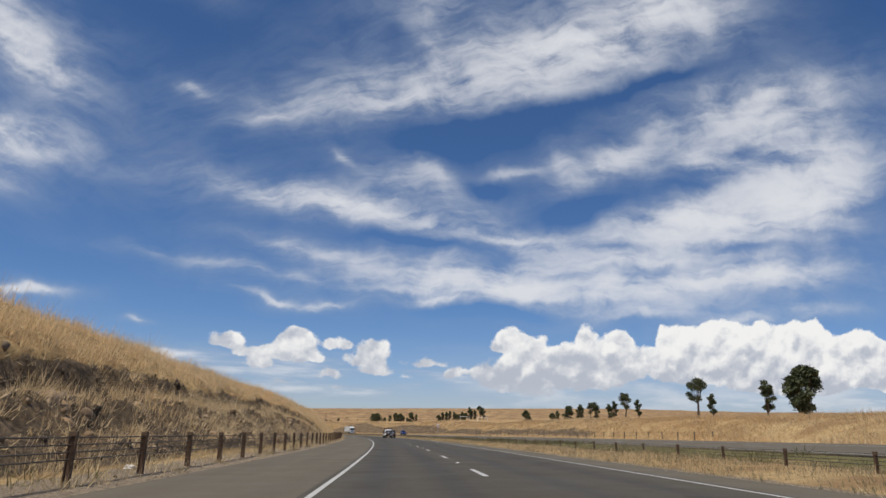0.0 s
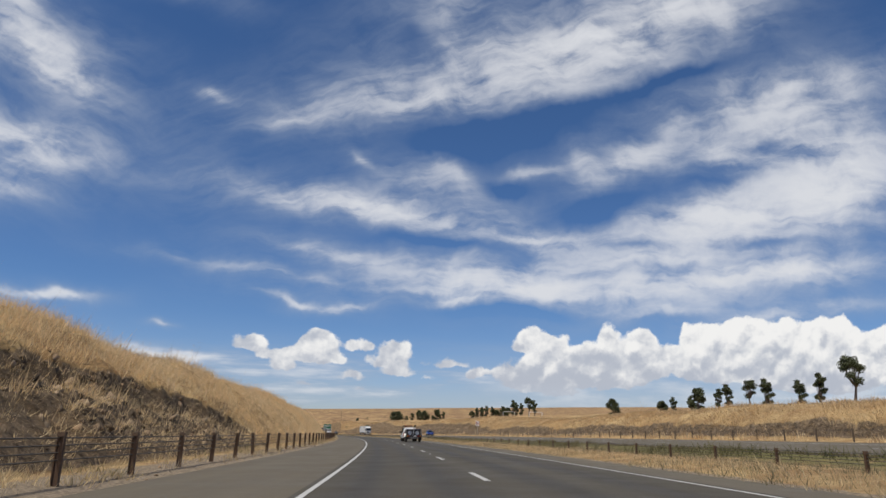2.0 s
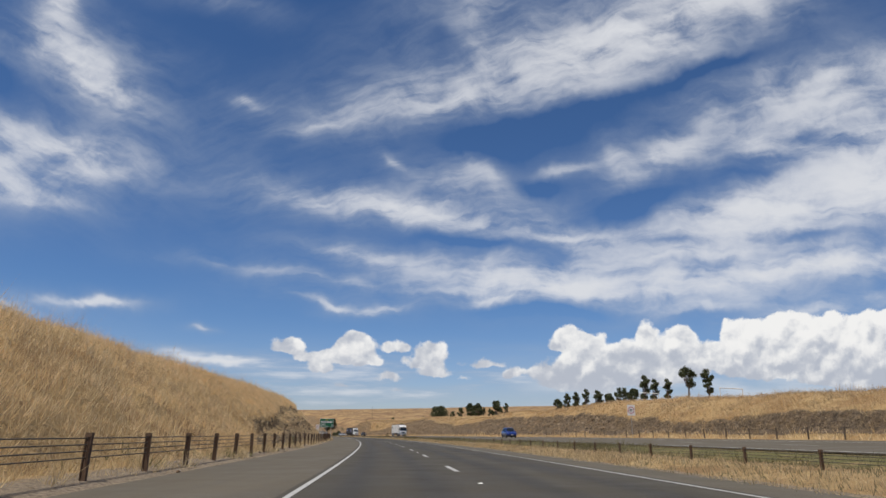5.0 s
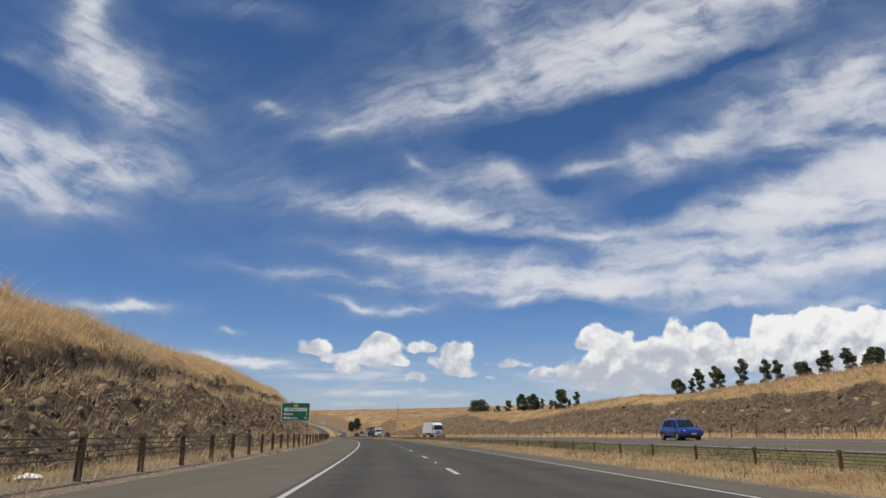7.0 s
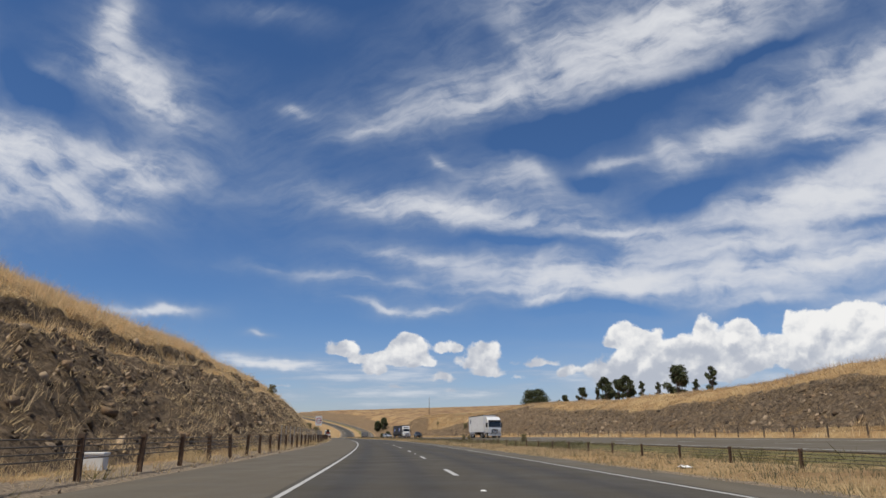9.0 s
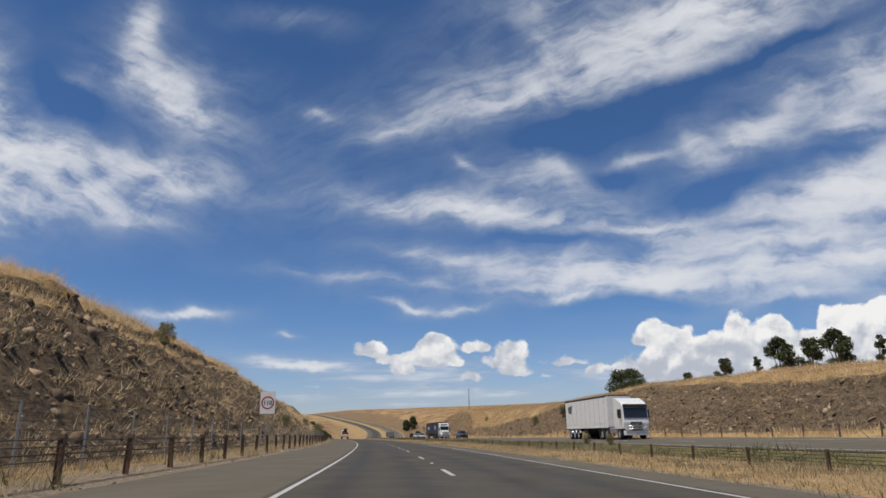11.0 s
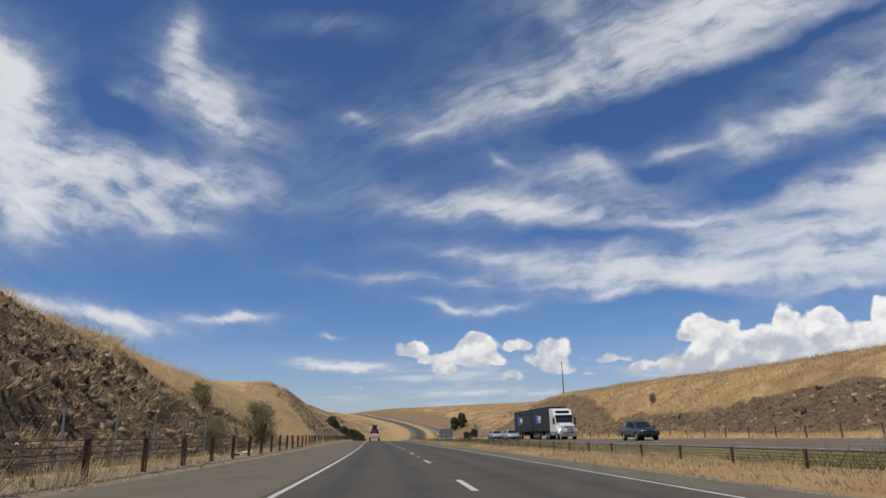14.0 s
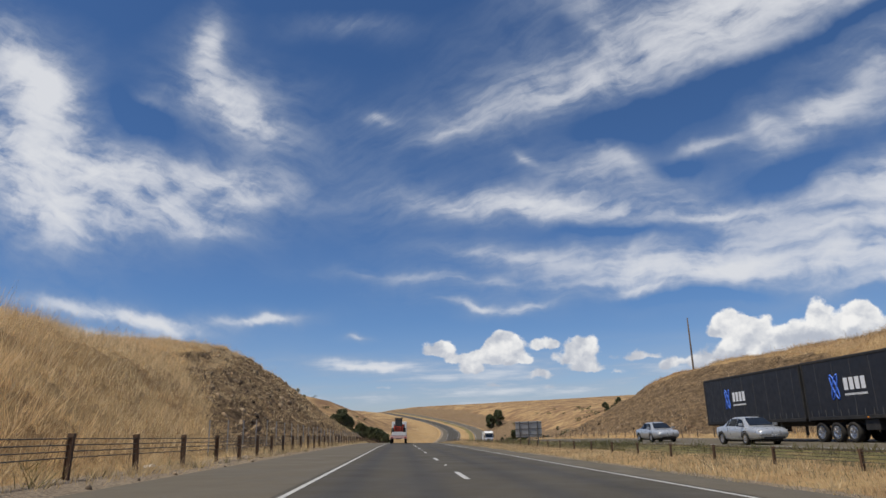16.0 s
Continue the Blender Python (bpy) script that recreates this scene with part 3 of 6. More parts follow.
under = ((UU > -5.7) & (UU < 7.35)) | ((UU > 17.3) & (UU < 27.8))
P = place(SS, UU, WW - np.where(under, 0.06, 0.0))
ground = grid("ground", P, GROUND)
rock_top = rock_line(SS, "L")
rockL = smooth(-7.6, -8.4, UU) * smooth(0.25, -0.25, WW - rock_top) * (rock_top > 0.3)
rock_r = rock_line(SS, "R")
rockR = 0.95 * smooth(29.4, 30.2, UU) * smooth(0.6, 0.0, WW - far_kerb(SS)[1] - rock_r) * (rock_r > 0.3)
bench = np.exp(-((WW - rock_top + 1.1 + 0.3 * ripple(SS / 8, 0 * SS, 44, 3)) / 0.26) ** 2) * smooth(285, 315, SS) * smooth(430, 400, SS)
rockL = rockL * (1 - 0.9 * bench)
mask(ground, "bare", np.maximum(smooth(640, 720, SS) * smooth(18, 40, np.abs(UU)), smooth(430, 480, SS) * smooth(29, 31, UU) * np.clip(0.55 - 1.6 * ripple(SS / 7 + UU / 6, UU / 4, 73, 3), 0, 1.15)))
mask(ground, "rock", np.maximum(rockL, rockR))
mask(ground, "ochre", np.minimum(smooth(505, 545, SS) + 0.35 * smooth(380, 420, SS) * (UU > 0) + 0.2 + 0.4 * smooth(425, 465, SS) * smooth(505, 495, SS) * (UU < 0), 1.15))
mask(ground, "green", np.where(UU > 0, smooth(9.5, 15.5, UU) * smooth(17.6, 16.8, UU) * 0.72, 0.0) + 0.35 * smooth(700, 760, SS) * (ripple(SS / 30, UU / 30, 30, 3) > 0.25))
mask(ground, "verge", smooth(-5.2, -5.6, UU) * smooth(-8.4, -6.2, UU) * 0.95 + smooth(7.2, 7.5, UU) * smooth(8.2, 7.6, UU) * 0.8)
tagged(ground, "rolling dry grassland with rock cuttings beside the motorway", "ground", kind="structure")


def strip(name, s0, s1, u0, u1, mat, lift, step=2.0, cols=2, crown=None, label="", category="road"):
    s = np.arange(s0, s1 + 0.01, step)
    u = np.linspace(u0, u1, cols)
    S2, U2 = np.meshgrid(s, u, indexing="ij")
    W = crown(S2, U2) if crown else 0 * S2
    ob = grid(name, place(S2, U2, W + lift), mat)
    if crown is None:
        tr = np.exp(-((U2 + 0.85) / 0.35) ** 2) + np.exp(-((U2 - 0.75) / 0.35) ** 2) + np.exp(-((U2 - 2.9) / 0.35) ** 2) + np.exp(-((U2 - 4.5) / 0.35) ** 2)
        mask(ob, "track", tr)
    if label:
        tagged(ob, label, category, kind="structure")
    return ob


def opp_top(s, u):
    a, b = far_kerb(s)
    return a + (b - a) * (u - 17.4) / 10.4


EDGE_L, DASH, EDGE_R = -1.76, 1.74, 5.85
road = strip("road", -40, 1700, -1.95, 6.1, ASPHALT, 0.0, 2.0, 33, label="dark grey asphalt motorway carriageway with two lanes", category="road")
strip("road_shoulder", -40, 1700, -5.55, -1.95, SHOULDER, 0.0, 2.0, 5, label="lighter worn brownish asphalt shoulder", category="shoulder")
strip("road_shoulder", -40, 1700, 6.1, 7.45, SHOULDER, 0.0, 2.0, 3, label="narrow dusty asphalt shoulder beside the median", category="shoulder")
strip("opposite_road", -40, 1700, 17.4, 27.8, SHOULDER, 0.0, 2.0, 6, opp_top, "worn grey asphalt of the opposite carriageway", "road")


def line(name, s0, s1, u, half, crown=None, step=2.0, lift=0.006):
    ob = strip(name, s0, s1, u - half, u + half, PAINT, lift, step, 2, crown)
    return ob


tagged(line("edge_line", -40, 1500, EDGE_L, 0.055), "worn solid white edge line painted on asphalt", "road marking", kind="structure")
tagged(line("edge_line", -40, 1500, EDGE_R, 0.055), "solid white edge line painted on asphalt", "road marking", kind="structure")
tagged(line("edge_line", -40, 1500, 18.2, 0.07, opp_top), "white edge line of the opposite carriageway", "road marking", kind="structure")
tagged(line("edge_line", -40, 1500, 25.4, 0.07, opp_top), "white edge line of the opposite carriageway", "road marking", kind="structure")
DASH_STEP = 12.5
for k in range(-1, 56):
    s0 = float(np.interp(k, (-1, 0, 10, 20, 33, 40, 60), (4.4, 16.6, 138.3, 260.7, 423.3, 515.6, 765.6)))
    tagged(line("lane_dash", s0, s0 + 3.2, DASH, 0.07, None, 0.8), "short white lane dash painted on asphalt", "lane dash", "lane dashes", kind="structure")
for k in range(0, 45):
    s0 = k * DASH_STEP + 2
    tagged(line("lane_dash", s0, s0 + 3.2, 21.8, 0.06, opp_top, 1.6), "short white dash of the opposite carriageway", "lane dash", "far lane dashes", kind="structure")

# ================= wire rope fences =================
def box(bm, x0, x1, y0, y1, z0, z1, taper=1.0):
    v = [bm.verts.new((x, y, z0)) for x, y in ((x0, y0), (x1, y0), (x1, y1), (x0, y1))]
    cx, cy = (x0 + x1) / 2, (y0 + y1) / 2
    t = [bm.verts.new((cx + (x - cx) * taper, cy + (y - cy) * taper, z1)) for x, y in ((x0, y0), (x1, y0), (x1, y1), (x0, y1))]
    for f in ((v[3], v[2], v[1], v[0]), tuple(t), *((v[i], v[(i + 1) % 4], t[(i + 1) % 4], t[i]) for i in range(4))):
        bm.faces.new(f)


def post_mesh(name, hgt, wx, wy, mat):
    """A folded steel post with two flanges, a web and a cap."""
    bm = bmesh.new()
    box(bm, -wx / 2, -wx / 2 + 0.018, -wy / 2, wy / 2, -0.3, hgt)
    box(bm, wx / 2 - 0.018, wx / 2, -wy / 2, wy / 2, -0.3, hgt)
    box(bm, -wx / 2 + 0.018, wx / 2 - 0.018, -0.012, 0.012, -0.3, hgt - 0.01)
    box(bm, -wx / 2 - 0.006, wx / 2 + 0.006, -wy / 2 - 0.006, wy / 2 + 0.006, hgt - 0.07, hgt + 0.012)
    me = bpy.data.meshes.new(name)
    bm.to_mesh(me)
    bm.free()
    me.materials.append(mat)
    return me


def tube_path(name, pts, r, mat, parent=None, sides=5):
    """A rope or rod along points."""
    pts = [Vector(p) for p in pts]
    verts, faces = [], []
    for i, p in enumerate(pts):
        d = (pts[min(i + 1, len(pts) - 1)] - pts[max(i - 1, 0)]).normalized()
        a = d.cross(Vector((0, 0, 1)))
        a = a.normalized() if a.length > 1e-4 else Vector((1, 0, 0))
        b = d.cross(a)
        for k in range(sides):
            t = 2 * math.pi * k / sides
            verts.append(p + a * r * math.cos(t) + b * r * math.sin(t))
        if i:
            o = (i - 1) * sides
            for k in range(sides):
                faces.append((o + k, o + (k + 1) % sides, o + sides + (k + 1) % sides, o + sides + k))
    return raw(name, verts, faces, mat, parent, True)


def rope_fence(stations, u_of, wires, mesh, label, wire_r=0.011, lean=1.5, seed=4):
    rng = random.Random(seed)
    base = new("fence")
    tagged(base, label, "fence")
    for s in stations:
        p = on_land(s, float(u_of(s)))
        ob = new("post", mesh)
        ob.parent = base
        ob.matrix_basis = Matrix.Translation(p) @ pose(0, 0, 0, rng.gauss(0, lean), rng.gauss(0, lean), math.degrees(float(heading(s))) + rng.gauss(0, 5))
    feet = [on_land(k, float(u_of(k)) - 0.01) for k in stations]
    for h in wires:
        tube_path("wire_rope", [p + Vector((0, 0, h)) for p in feet], wire_r, WIRE, base, 4)
    return base


def paced(first, last, at, knots):
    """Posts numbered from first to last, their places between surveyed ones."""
    k = np.arange(first, last)
    s = np.interp(k, at, knots)
    s = np.where(k < at[0], knots[0] + (k - at[0]) * 3.67, s)
    return np.where(k > at[-1], knots[-1] + (k - at[-1]) * 3.67, s)


LEFT_FENCE = lambda s: np.interp(s, (0, 470, 503, 515, 526, 700), (-6.35, -6.35, -6.55, -6.9, -6.6, -6.6))
MEDIAN_FENCE = lambda s: 10.5 + 0 * s
POST = post_mesh("post", 0.94, 0.135, 0.075, POST_RUST)
POST_M = post_mesh("post", 0.47, 0.075, 0.06, POST_RUST)
POST_F = post_mesh("post", 0.80, 0.08, 0.08, WOOD_POST)
rope_fence(paced(-4, 190, (0, 60, 68, 77, 107, 124, 137), (13.2, 233.3, 262.7, 295.9, 404.7, 467.2, 514.6)), LEFT_FENCE, (0.45, 0.58, 0.71, 0.84), POST, "wire rope barrier of rusty steel posts along the shoulder", 0.013)
rope_fence(paced(-32, 160, (0, 30, 47, 77, 94, 107), (125.4, 234.0, 297.8, 405.8, 468.1, 514.3)), MEDIAN_FENCE, (0.19, 0.27, 0.35, 0.43), POST_M, "wire rope barrier of dark steel posts in the grass median", 0.008, 1.2, 9)
rope_fence(np.arange(60, 660, 3.6), lambda s: 28.6 + 0 * s, (0.4, 0.7), POST_F, "low post and wire fence beyond the opposite carriageway", 0.008, 2.0, 12)

# ================= grass, stones, shrubs and trees =================
def soup(name, V3, mat, label, category):
    """Loose triangles, n x 3 x 3, as one object of kind stuff."""
    n = len(V3)
    me = bpy.data.meshes.new(name)
    me.vertices.add(n * 3)
    me.vertices.foreach_set("co", V3.reshape(-1).astype(np.float32))
    me.loops.add(n * 3)
    me.loops.foreach_set("vertex_index", np.arange(n * 3, dtype=np.int32))
    me.polygons.add(n)
    me.polygons.foreach_set("loop_start", np.arange(0, n * 3, 3, dtype=np.int32))
    me.polygons.foreach_set("loop_total", np.full(n, 3, dtype=np.int32))
    me.update(calc_edges=True)
    me.materials.append(mat)
    ob = new(name, me)
    return tagged(ob, label, category, kind="stuff") if label else ob


def tufts(name, mat, count, s_rng, u_rng, keep, hgt, wid, blades, spread, seed, label, bend=(0.2, 0.2), lean=0.35):
    rng = np.random.RandomState(seed)
    s = rng.uniform(*s_rng, count)
    u = rng.uniform(*u_rng, count)
    w = height(s, u)
    ok = rng.rand(count) < keep(s, u, w)
    s, u, w = s[ok], u[ok], w[ok]
    n = len(s)
    size = hgt * np.exp(rng.normal(0, 0.32, n)) * (0.75 + 0.5 * (ripple(s / 6, u / 3, seed + 50, 3) + 0.5))
    ds = rng.normal(0, spread, (n, blades))
    du = rng.normal(0, spread, (n, blades))
    s2, u2 = s[:, None] + ds, u[:, None] + du
    base = place(s2, u2, (w[:, None] + 0 * ds) - 0.05)
    a = heading(s)[:, None]
    h = size[:, None] * rng.uniform(0.55, 1.15, (n, blades))
    ls = (ds / spread * lean * 0.6 + bend[0] + rng.normal(0, lean, (n, blades))) * h
    lu = (du / spread * lean * 0.6 + bend[1] + rng.normal(0, lean, (n, blades))) * h
    az = rng.uniform(0, math.pi, (n, blades))
    wv = wid * rng.uniform(0.6, 1.4, (n, blades))
    off = np.stack([np.cos(az) * wv / 2, np.sin(az) * wv / 2, 0 * az], -1)
    tip = base + np.stack([lu * np.cos(a) - ls * np.sin(a), lu * np.sin(a) + ls * np.cos(a), h], -1)
    tri = np.stack([base - off, base + off, tip], -2).reshape(-1, 3, 3)
    return soup(name, tri, mat, label, "grass")


def crest(s, table):
    return np.interp(s, LEFT_S, LEFT_W) if table == "L" else np.interp(s, RIGHT_S, RIGHT_W)


def keep_left(s, u, w):
    rk = rock_line(s, "L")
    inside = smooth(rk + 0.2, rk - 0.2, w) * (rk > 0.3) * (1 - 0.8 * np.exp(-((w - rk + 1.1) / 0.26) ** 2))
    patch = 0.5 + 0.9 * ripple(s / 5, u / 3, 71, 3)
    return np.clip((1 - inside) + inside * np.clip(patch, 0, 1) * np.where(s > 535, 0.12, np.interp(s, (60, 140, 230, 250, 420, 470), (0.5, 0.5, 0.2, 0.13, 0.2, 0.4))), 0, 1) * (u > -9.5 - crest(s, "L") * 1.15 - 3)


def keep_right(s, u, w):
    rk = rock_line(s, "R")
    inside = smooth(rk + 0.9, rk + 0.3, w) * (rk > 0.3)
    return np.clip(1 - inside * 0.92, 0, 1) * np.clip(0.62 + np.where(s > 430, 1.5, 0.9) * ripple(s / 7 + u / 6, u / 4, 73, 3), 0.03, 1) * (u < 32 + crest(s, "R") * 1.3 + 4)


everywhere = lambda s, u, w: 1.0 + 0 * s
clumpy = lambda s, u, w: np.clip(0.45 + 1.3 * ripple(s / 3, u / 2, 33, 3), 0.05, 1)
tufts("tall_dry_grass", STRAW, 96000, (0, 640), (-24, -8.3), keep_left, 0.46, 0.018, 11, 0.17, 21, "tall golden dry grass covering the cut slope", (0.05, 0.14), 0.27)
tufts("dry_seed_grass", STRAW_PALE, 20000, (0, 640), (-24, -8.3), lambda s, u, w: np.clip(keep_left(s, u, w) * 1.3 - 0.3, 0, 1), 0.68, 0.015, 7, 0.15, 22, "pale seeding dry grass stalks on the slope", (0.05, 0.12), 0.25)
on_face = lambda s, u, w: smooth(0.2, -0.2, w - rock_line(s, "L")) * np.clip(0.6 + 0.9 * ripple(s / 2.5, u / 2, 75, 3), 0.05, 1)
tufts("dry_litter", STRAW_PALE, 34000, (0, 640), (-22, -8.2), on_face, 0.2, 0.035, 6, 0.16, 30, "short broken straw lodged between the rocks of the cut face", (-0.1, 0.4), 0.8)
tufts("verge_grass", STRAW_PALE, 17000, (0, 640), (-8.4, -6.0), clumpy, 0.30, 0.02, 9, 0.12, 23, "short pale dry grass along the shoulder fence", (0, 0.1))
tufts("verge_weeds", WEED, 900, (0, 640), (-8.2, -6.0), clumpy, 0.32, 0.03, 12, 0.14, 24, "low green weeds along the shoulder fence", (0, 0), 0.6)
tufts("median_grass", STRAW_DULL, 42000, (5, 640), (7.5, 17.2), everywhere, 0.15, 0.02, 8, 0.18, 25, "short dry straw grass in the median", (0.1, 0))
tufts("median_edge_grass", STRAW_PALE, 19000, (5, 640), (7.4, 10.0), clumpy, 0.19, 0.02, 9, 0.14, 26, "ragged dry grass beside the road shoulder", (0, -0.1))
tufts("median_weeds", WEED, 8000, (5, 640), (11.8, 17.3), lambda s, u, w: np.clip(0.1 + 1.5 * ripple(s / 12, u / 4, 36, 3), 0, 1), 0.32, 0.04, 14, 0.25, 27, "grey-green weeds growing in the median", (0, 0), 0.5)
tufts("right_slope_grass", STRAW_FAR, 105000, (20, 645), (29.2, 46), keep_right, 0.36, 0.034, 6, 0.24, 28, "golden dry grass on the far cutting slope", (0.1, -0.1))
tufts("roadside_grass", STRAW, 6000, (20, 645), (27.9, 30), clumpy, 0.4, 0.06, 6, 0.2, 29, "dry grass along the opposite carriageway", (0, 0))


def stones(name, count, s_rng, u_rng, keep, lo, hi, seed, label, mat):
    """Angular broken stones, half sunk."""
    rng = np.random.RandomState(seed)
    s, u = rng.uniform(*s_rng, count), rng.uniform(*u_rng, count)
    w = height(s, u)
    ok = rng.rand(count) < keep(s, u, w)
    s, u, w = s[ok], u[ok], w[ok]
    g = (1 + 5 ** 0.5) / 2
    V0 = np.array([(-1, g, 0), (1, g, 0), (-1, -g, 0), (1, -g, 0), (0, -1, g), (0, 1, g), (0, -1, -g), (0, 1, -g), (g, 0, -1), (g, 0, 1), (-g, 0, -1), (-g, 0, 1)], float)
    V0 /= np.linalg.norm(V0[0])
    F0 = np.array([(0, 11, 5), (0, 5, 1), (0, 1, 7), (0, 7, 10), (0, 10, 11), (1, 5, 9), (5, 11, 4), (11, 10, 2), (10, 7, 6), (7, 1, 8), (3, 9, 4), (3, 4, 2), (3, 2, 6), (3, 6, 8), (3, 8, 9), (4, 9, 5), (2, 4, 11), (6, 2, 10), (8, 6, 7), (9, 8, 1)])
    n = len(s)
    size = lo * (hi / lo) ** (rng.rand(n) ** 1.8)
    R = np.linalg.qr(rng.normal(size=(n, 3, 3)))[0]
    sh = V0[None] * rng.uniform(0.5, 1.3, (n, 12, 1)) * rng.uniform(0.22, 1.3, (n, 1, 3))
    pts = np.einsum("nij,nkj->nki", R, sh) * size[:, None, None] + place(s, u, w - size * 0.2)[:, None]
    me = bpy.data.meshes.new(name)
    me.vertices.add(n * 12)
    me.vertices.foreach_set("co", pts.reshape(-1).astype(np.float32))
    faces = (F0[None] + 12 * np.arange(n)[:, None, None]).reshape(-1)
    me.loops.add(len(faces))
    me.loops.foreach_set("vertex_index", faces.astype(np.int32))
    me.polygons.add(n * 20)
    me.polygons.foreach_set("loop_start", np.arange(0, n * 60, 3, dtype=np.int32))
    me.polygons.foreach_set("loop_total", np.full(n * 20, 3, dtype=np.int32))
    me.update(calc_edges=True)
    me.materials.append(mat)
    return tagged(new(name, me), label, "rock", kind="stuff")


def in_rock(s, u, w):
    rk = rock_line(s, "L")
    return smooth(rk + 0.3, rk - 0.3, w) * (rk > 0.3) * np.clip(0.55 + ripple(s / 4, w / 2, 81, 3), 0.1, 1)


def in_rock_r(s, u, w):
    rk = np.minimum(rock_line(s, "R"), np.where(s > 520, 2.2, 9.0))
    return smooth(rk + 0.9, rk + 0.3, w) * (rk > 0.3) * np.clip(0.5 + ripple(s / 5, w / 2, 82, 3), 0.1, 1)


def make_broken_rock():
    mat, n, b = material("broken_rock", 0.92, 0, 0.2)
    isl = n.node("ShaderNodeNewGeometry").outputs["Random Per Island"]
    p = where(n)
    c = n.mix(n.m("POWER", isl, 1.6), (0.040, 0.030, 0.023), (0.37, 0.275, 0.18))
    c = n.mix(n.ramp(n.noise(p, 0.7, 5, 0.6), 0.45, 0.65, 0.0, 0.55), c, (0.27, 0.165, 0.088))
    c = n.mix(n.ramp(n.noise(p, 5.0, 6, 0.7), 0.5, 0.72, 0.0, 0.4), c, (0.30, 0.24, 0.165))
    n.put(b.inputs["Base Color"], c)
    bump(n, b, n.noise(p, 14, 5, 0.65), 0.6, 0.04)
    return mat


BROKEN = make_broken_rock()
stones("loose_rock", 64000, (-10, 520), (-21, -8.2), in_rock, 0.06, 0.32, 41, "dark broken basalt stones studding the cut face", BROKEN)
stones("loose_rock", 30000, (240, 640), (29.8, 42), in_rock_r, 0.09, 0.36, 42, "brown broken stones in the far cutting", BROKEN)
stones("loose_rock", 5000, (535, 635), (-22, -8.2), in_rock, 0.07, 0.4, 46, "brown slabs of broken stone on the earth cutting", BROKEN)
stones("loose_rock", 5000, (430, 498), (-16, -8.2), in_rock, 0.06, 0.30, 45, "brown slabs of broken stone on the eroded bank", BROKEN)
stones("gravel", 2500, (0, 640), (-8.3, -5.6), everywhere, 0.02, 0.09, 43, "loose grey gravel beside the shoulder", BROKEN)


def limb(verts, faces, a, b, r0, r1, sides=6):
    d = (b - a).normalized()
    x = d.orthogonal().normalized()
    y = d.cross(x)
    o = len(verts)
    for p, r in ((a, r0), (b, r1)):
        for k in range(sides):
            t = 2 * math.pi * k / sides
            verts.append(p + x * r * math.cos(t) + y * r * math.sin(t))
    for k in range(sides):
        faces.append((o + k, o + (k + 1) % sides, o + sides + (k + 1) % sides, o + sides + k))


def tree(seed, tall, wide, bare, clumps, leaves, leaf, label, leaf_mat=LEAF, category="tree", flat=1.0, upright=0.5):
    """Trunk and limbs, and a crown of leaf clumps at the limbs' ends. bare: share of the height below the crown."""
    rng = random.Random(seed)
    nr = np.random.RandomState(seed)
    base = tagged(new("shrub" if category == "shrub" else "tree"), label, category)
    verts, faces = [], []
    fork = Vector((rng.uniform(-.1, .1) * wide, rng.uniform(-.1, .1) * wide, tall * bare))
    limb(verts, faces, Vector((0, 0, -0.4)), fork, 0.035 * tall ** 1.0, 0.022 * tall, 8)
    tris = []
    for k in range(clumps):
        t = rng.random() ** 0.8
        ang = k * 2.4 + rng.uniform(-.5, .5)
        zz = tall * (bare + (1 - bare) * (0.12 + 0.82 * t))
        reach = wide / 2 * (math.sin(math.pi * (0.18 + 0.74 * t)) ** flat) * rng.uniform(0.35, 1.0)
        c = Vector((math.cos(ang) * reach, math.sin(ang) * reach, zz))
        mid = fork.lerp(c, 0.5) + Vector((rng.uniform(-.1, .1), rng.uniform(-.1, .1), -0.04 * tall))
        limb(verts, faces, fork, mid, 0.014 * tall, 0.009 * tall, 5)
        limb(verts, faces, mid, c, 0.009 * tall, 0.003 * tall, 5)
        rad = wide * rng.uniform(0.16, 0.27)
        q = nr.normal(size=(leaves, 3))
        q = q / np.linalg.norm(q, axis=1, keepdims=True) * (nr.rand(leaves, 1) ** 0.4) * rad * np.array([1, 1, 0.75])
        q += np.array(c)
        e1 = nr.normal(size=(leaves, 3))
        e1 /= np.linalg.norm(e1, axis=1, keepdims=True)
        e2 = nr.normal(size=(leaves, 3)) + np.array([0, 0, -upright])
        e2 /= np.linalg.norm(e2, axis=1, keepdims=True)
        sz = leaf * nr.uniform(0.6, 1.5, (leaves, 1))
        tris.append(np.stack([q - e1 * sz * 0.4, q + e1 * sz * 0.4, q + e2 * sz * 1.3], 1))
    raw("trunk", verts, faces, BARK, base, True)
    crown = soup("crown", np.concatenate(tris), leaf_mat, "", "")
    crown.parent = base
    return base


def stand(ob, s, u, scale, turn, sink=0.1, first=False):
    m = Matrix.Translation(on_land(s, u, sink)) @ pose(0, 0, 0, 0, 0, turn) @ Matrix.Diagonal((scale, scale, scale, 1))
    if first:
        ob.matrix_basis = m
        return ob
    return copy_thing(ob, m)


